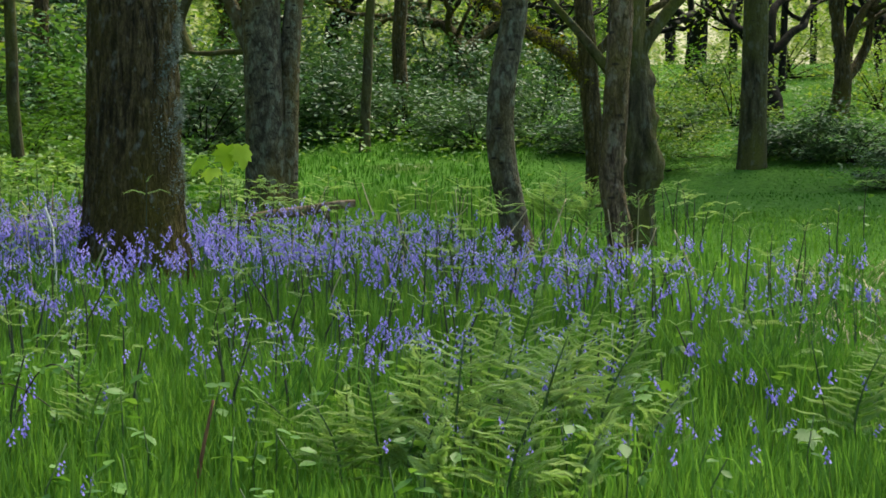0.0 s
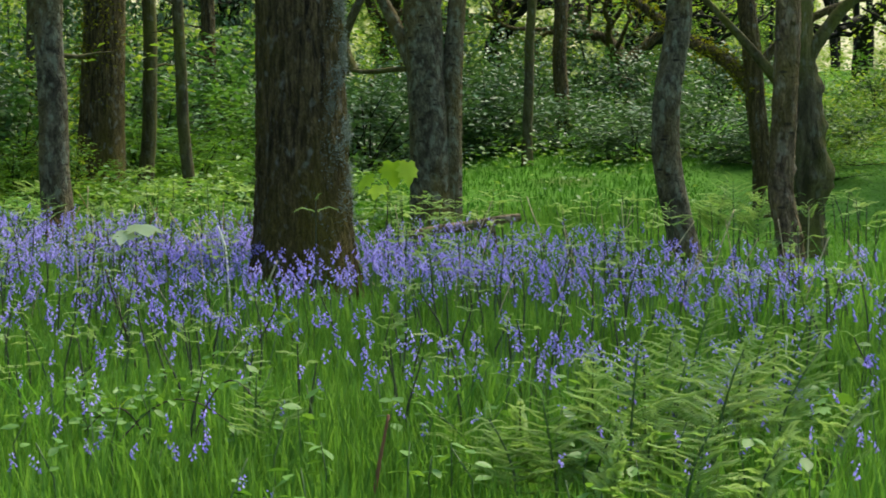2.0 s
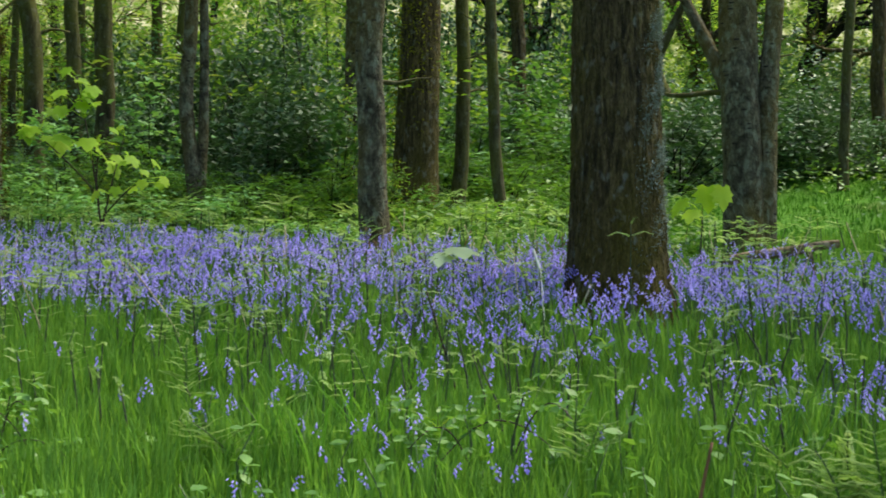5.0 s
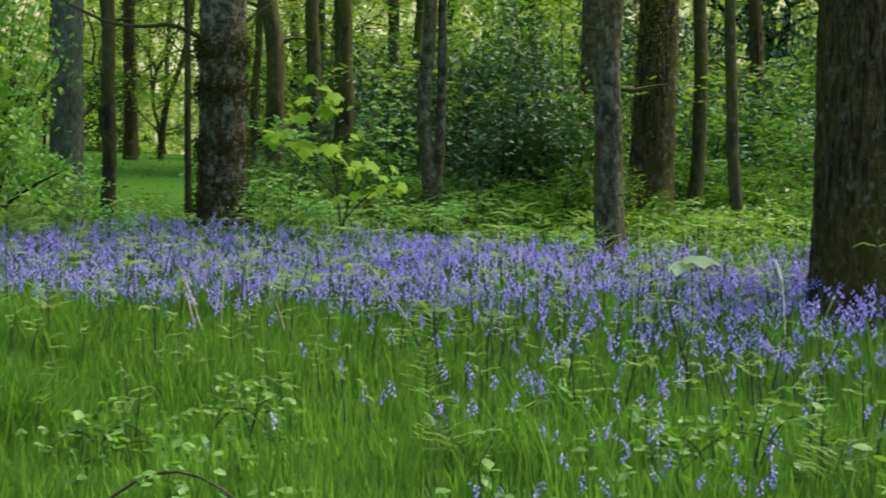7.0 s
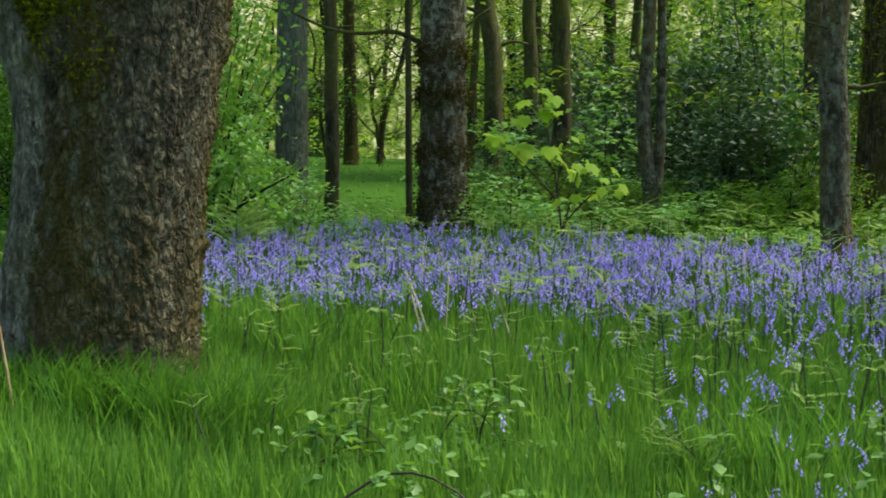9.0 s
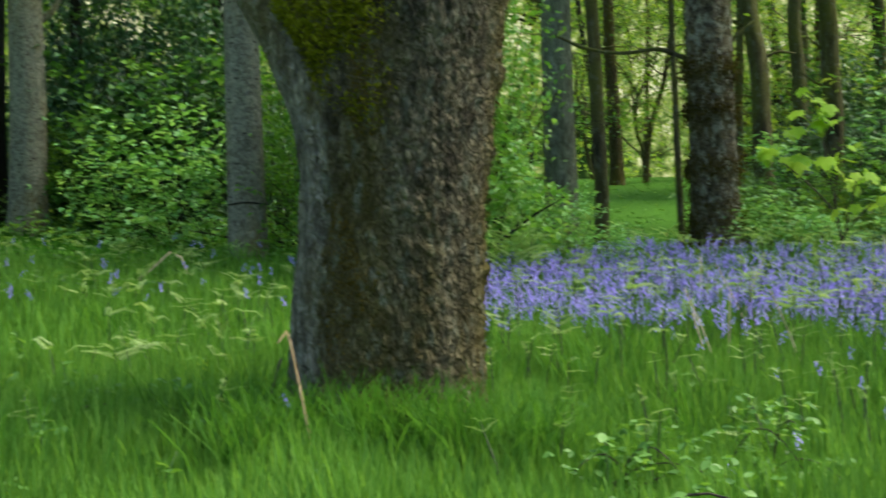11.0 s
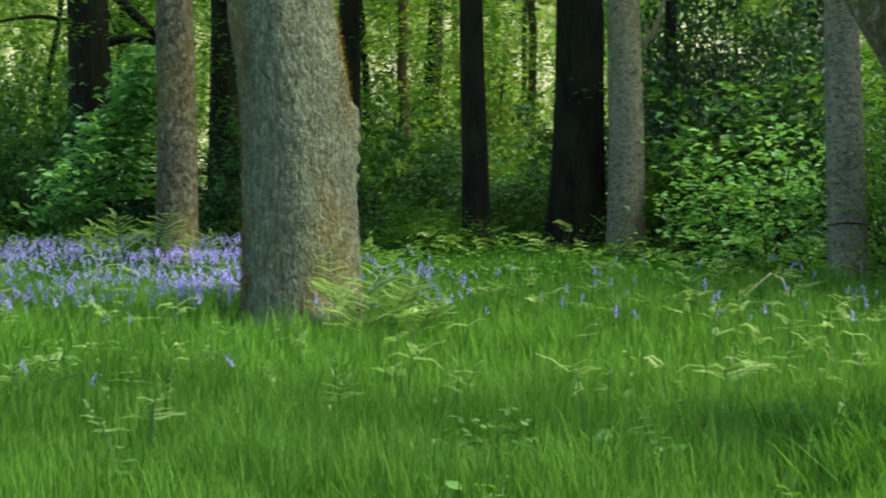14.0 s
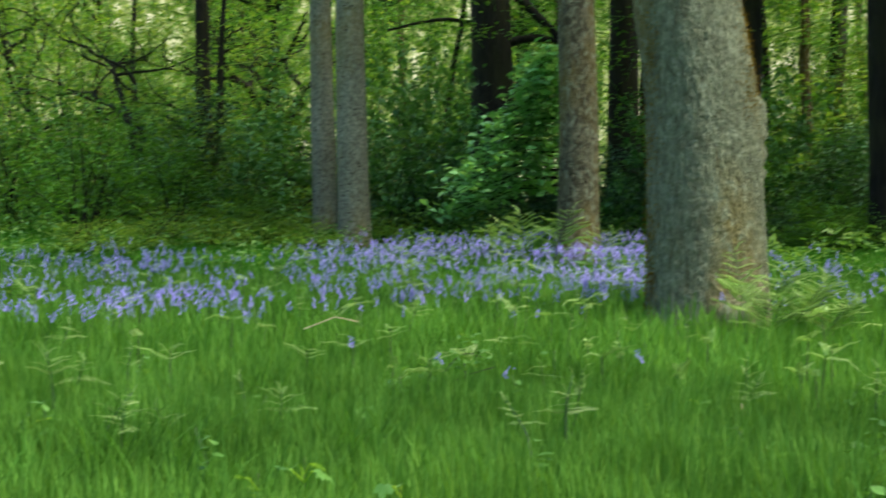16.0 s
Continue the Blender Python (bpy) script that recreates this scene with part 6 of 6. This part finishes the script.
stick(26.65, 12.1, [(-0.03, 0, 0), (0, 0, 0.12), (0.05, 0, 0.32)], 0.007, M_DEAD, "bent straw-coloured dead stem in bluebells")
stick(26.9, 14.0, [(-0.05, 0, 0.2), (0.0, 0, 0.28), (0.08, 0, 0.44)], 0.008, M_DEAD, "dry stem tip above bluebells")
stick(46.1, 6.72, [(0, 0, 0.0), (-0.04, 0, 0.27), (-0.10, 0.03, 0.58), (-0.115, 0.03, 0.63), (-0.15, 0.0, 0.585)], 0.006, M_TAN, "broken pale stick leaning at the foot of the old tree")
stick(46.5, 7.2, [(-0.22, 0, 0.0), (-0.16, 0.03, 0.25), (-0.10, 0.06, 0.45)], 0.007, M_BRAMBLE_STEM, "thin dark twig by the old tree")
stick(52.4, 14.5, [(-0.1, 0, 0.05), (0.15, 0, 0.25), (0.32, 0, 0.4)], 0.012, M_DEAD, "dry bent stem in the grass")
stick(50.7, 14.5, [(0.05, 0, 0.0), (0.03, 0, 0.22), (-0.02, 0, 0.36), (-0.07, 0, 0.38)], 0.012, M_DEAD, "dry hooked stem in the grass")
stick(7.9, 5.6, [(-0.03, 0, 0), (0.0, 0, 0.18), (0.03, 0, 0.33)], 0.008, M_RED, "reddish-brown broken stem in the grass")
stick(-5.75, 7.9, [(0, 0, 0.05), (0.0, 0, 0.22)], 0.008, M_WHITE, "short white peeled stick")
stick(-8.2, 10.6, [(0.14, 0, 0.0), (0.03, 0, 0.2), (-0.06, 0, 0.4)], 0.008, M_DEAD, "leaning dry stem near a slim tree")
stick(-1.8, 9.8, [(0, 0, 0.1), (0.14, 0, 0.28), (0.2, 0, 0.38)], 0.006, M_DEAD, "leaning straw stem in bluebells")
stick(2.2, 12.4, [(0.0, 0, 0.15), (-0.1, 0, 0.4), (-0.14, 0, 0.52)], 0.007, M_DEAD, "dry stem beside a fallen log")
stick(16.4, 7.8, [(0.07, 0, 0), (0.02, 0, 0.2), (-0.05, 0, 0.42), (-0.09, 0, 0.55)], 0.006, M_BRAMBLE_STEM, "thin dark bare twig standing in grass")
stick(41.5, 10.2, [(0.05, 0, 0.1), (0.02, 0, 0.25)], 0.008, M_DEAD, "short straw stalk in the grass")
stick(80.0, 10.8, [(-0.2, 0, 0.25), (0.0, 0, 0.33), (0.15, 0, 0.3)], 0.005, M_DEAD, "dry bent stem in the grass")
stick(17.9, 14.3, [(0, 0, 0), (0.01, 0, 0.5)], 0.007, M_DEAD, "upright straw stem behind the bluebells")
stick(66.3, 8.2, [(0, 0, 0.05), (0.01, 0, 0.22)], 0.008, M_DEAD, "short straw stalk in the grass")

g = np.random.default_rng(27)
for k in range(84):
    az, d = g.uniform(-8, 34), g.uniform(9.0, 12.6)
    if abs(az - 10.5) < 2.6 and d > 8.8:
        continue
    lean, h = g.normal(0, 0.14), g.uniform(0.28, 0.56)
    stick(az, d, [(0, 0, 0), (lean * 0.5, g.normal(0, 0.04), h * 0.55), (lean, g.normal(0, 0.06), h)], g.uniform(0.0035, 0.006), M_DEAD, "dry straw-coloured stalk among bluebells", "dry_stalk")
for k in range(40):
    az, d = g.uniform(12, 24), g.uniform(12.4, 14.6)
    lean, h = g.normal(0, 0.16), g.uniform(0.2, 0.48)
    stick(az, d, [(0, 0, 0), (lean * 0.5, g.normal(0, 0.05), h * 0.6), (lean, g.normal(0, 0.08), h)], g.uniform(0.004, 0.008), M_RED if k % 2 else M_DEAD, "brown dry bracken stalk behind the bluebells", "dry_stalk")
log = thing("fallen_log", 5.0, 12.4, "weathered fallen branch lying in bluebells", "log")
p = np.array([(-0.42, 0.0, 0.24), (-0.2, 0.02, 0.28), (0.1, 0, 0.32), (0.3, 0.02, 0.36), (0.42, 0.03, 0.37)])
part("trunk_piece", Geo().tube(p, [0.03, 0.038, 0.038, 0.034, 0.03], 12, 0.14, 4), M_LOG, log)
part("side_branch", Geo().tube(np.array([(-0.3, 0, 0.26), (-0.38, -0.05, 0.12), (-0.44, -0.05, -0.05)]), [0.02, 0.016, 0.012], 6, 0.1, 2), M_LOG, log)
part("side_branch", Geo().tube(np.array([(0.2, 0, 0.34), (0.24, 0.05, 0.16), (0.26, 0.06, -0.05)]), [0.022, 0.018, 0.014], 6, 0.1, 3), M_LOG, log)


def drooping_bough():
    """Low bough of a broad-leaved tree hanging down to the flowers."""
    g = np.random.default_rng(44)
    ob = thing("broadleaf_sapling", 73.3, 21.9, "drooping young tree with broad fresh green leaves in layers", "tree", "")
    wood, fol = Geo(), Geo()
    for k in range(22):
        f = k / 21
        z = 2.5 - 1.85 * f + g.normal(0, 0.05)
        reach = 0.0 - 1.05 * f + g.normal(0, 0.06)
        p = np.array([(0.5, 0.2, z + 0.25), (0.25 + reach * 0.4, 0.0, z + 0.22), (reach, -0.3 + g.normal(0, 0.25), z - 0.12)])
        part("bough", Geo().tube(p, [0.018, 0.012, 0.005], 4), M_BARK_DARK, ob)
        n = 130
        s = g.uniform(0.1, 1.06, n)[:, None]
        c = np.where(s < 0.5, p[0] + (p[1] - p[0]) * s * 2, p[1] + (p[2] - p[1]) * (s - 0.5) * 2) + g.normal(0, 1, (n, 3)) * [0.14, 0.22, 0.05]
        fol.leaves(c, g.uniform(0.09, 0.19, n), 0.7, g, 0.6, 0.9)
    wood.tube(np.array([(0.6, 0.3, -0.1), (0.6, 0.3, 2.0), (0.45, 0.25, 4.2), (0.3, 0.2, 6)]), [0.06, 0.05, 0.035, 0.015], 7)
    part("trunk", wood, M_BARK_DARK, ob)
    part("foliage", fol, M_BOUGH, ob)


drooping_bough()
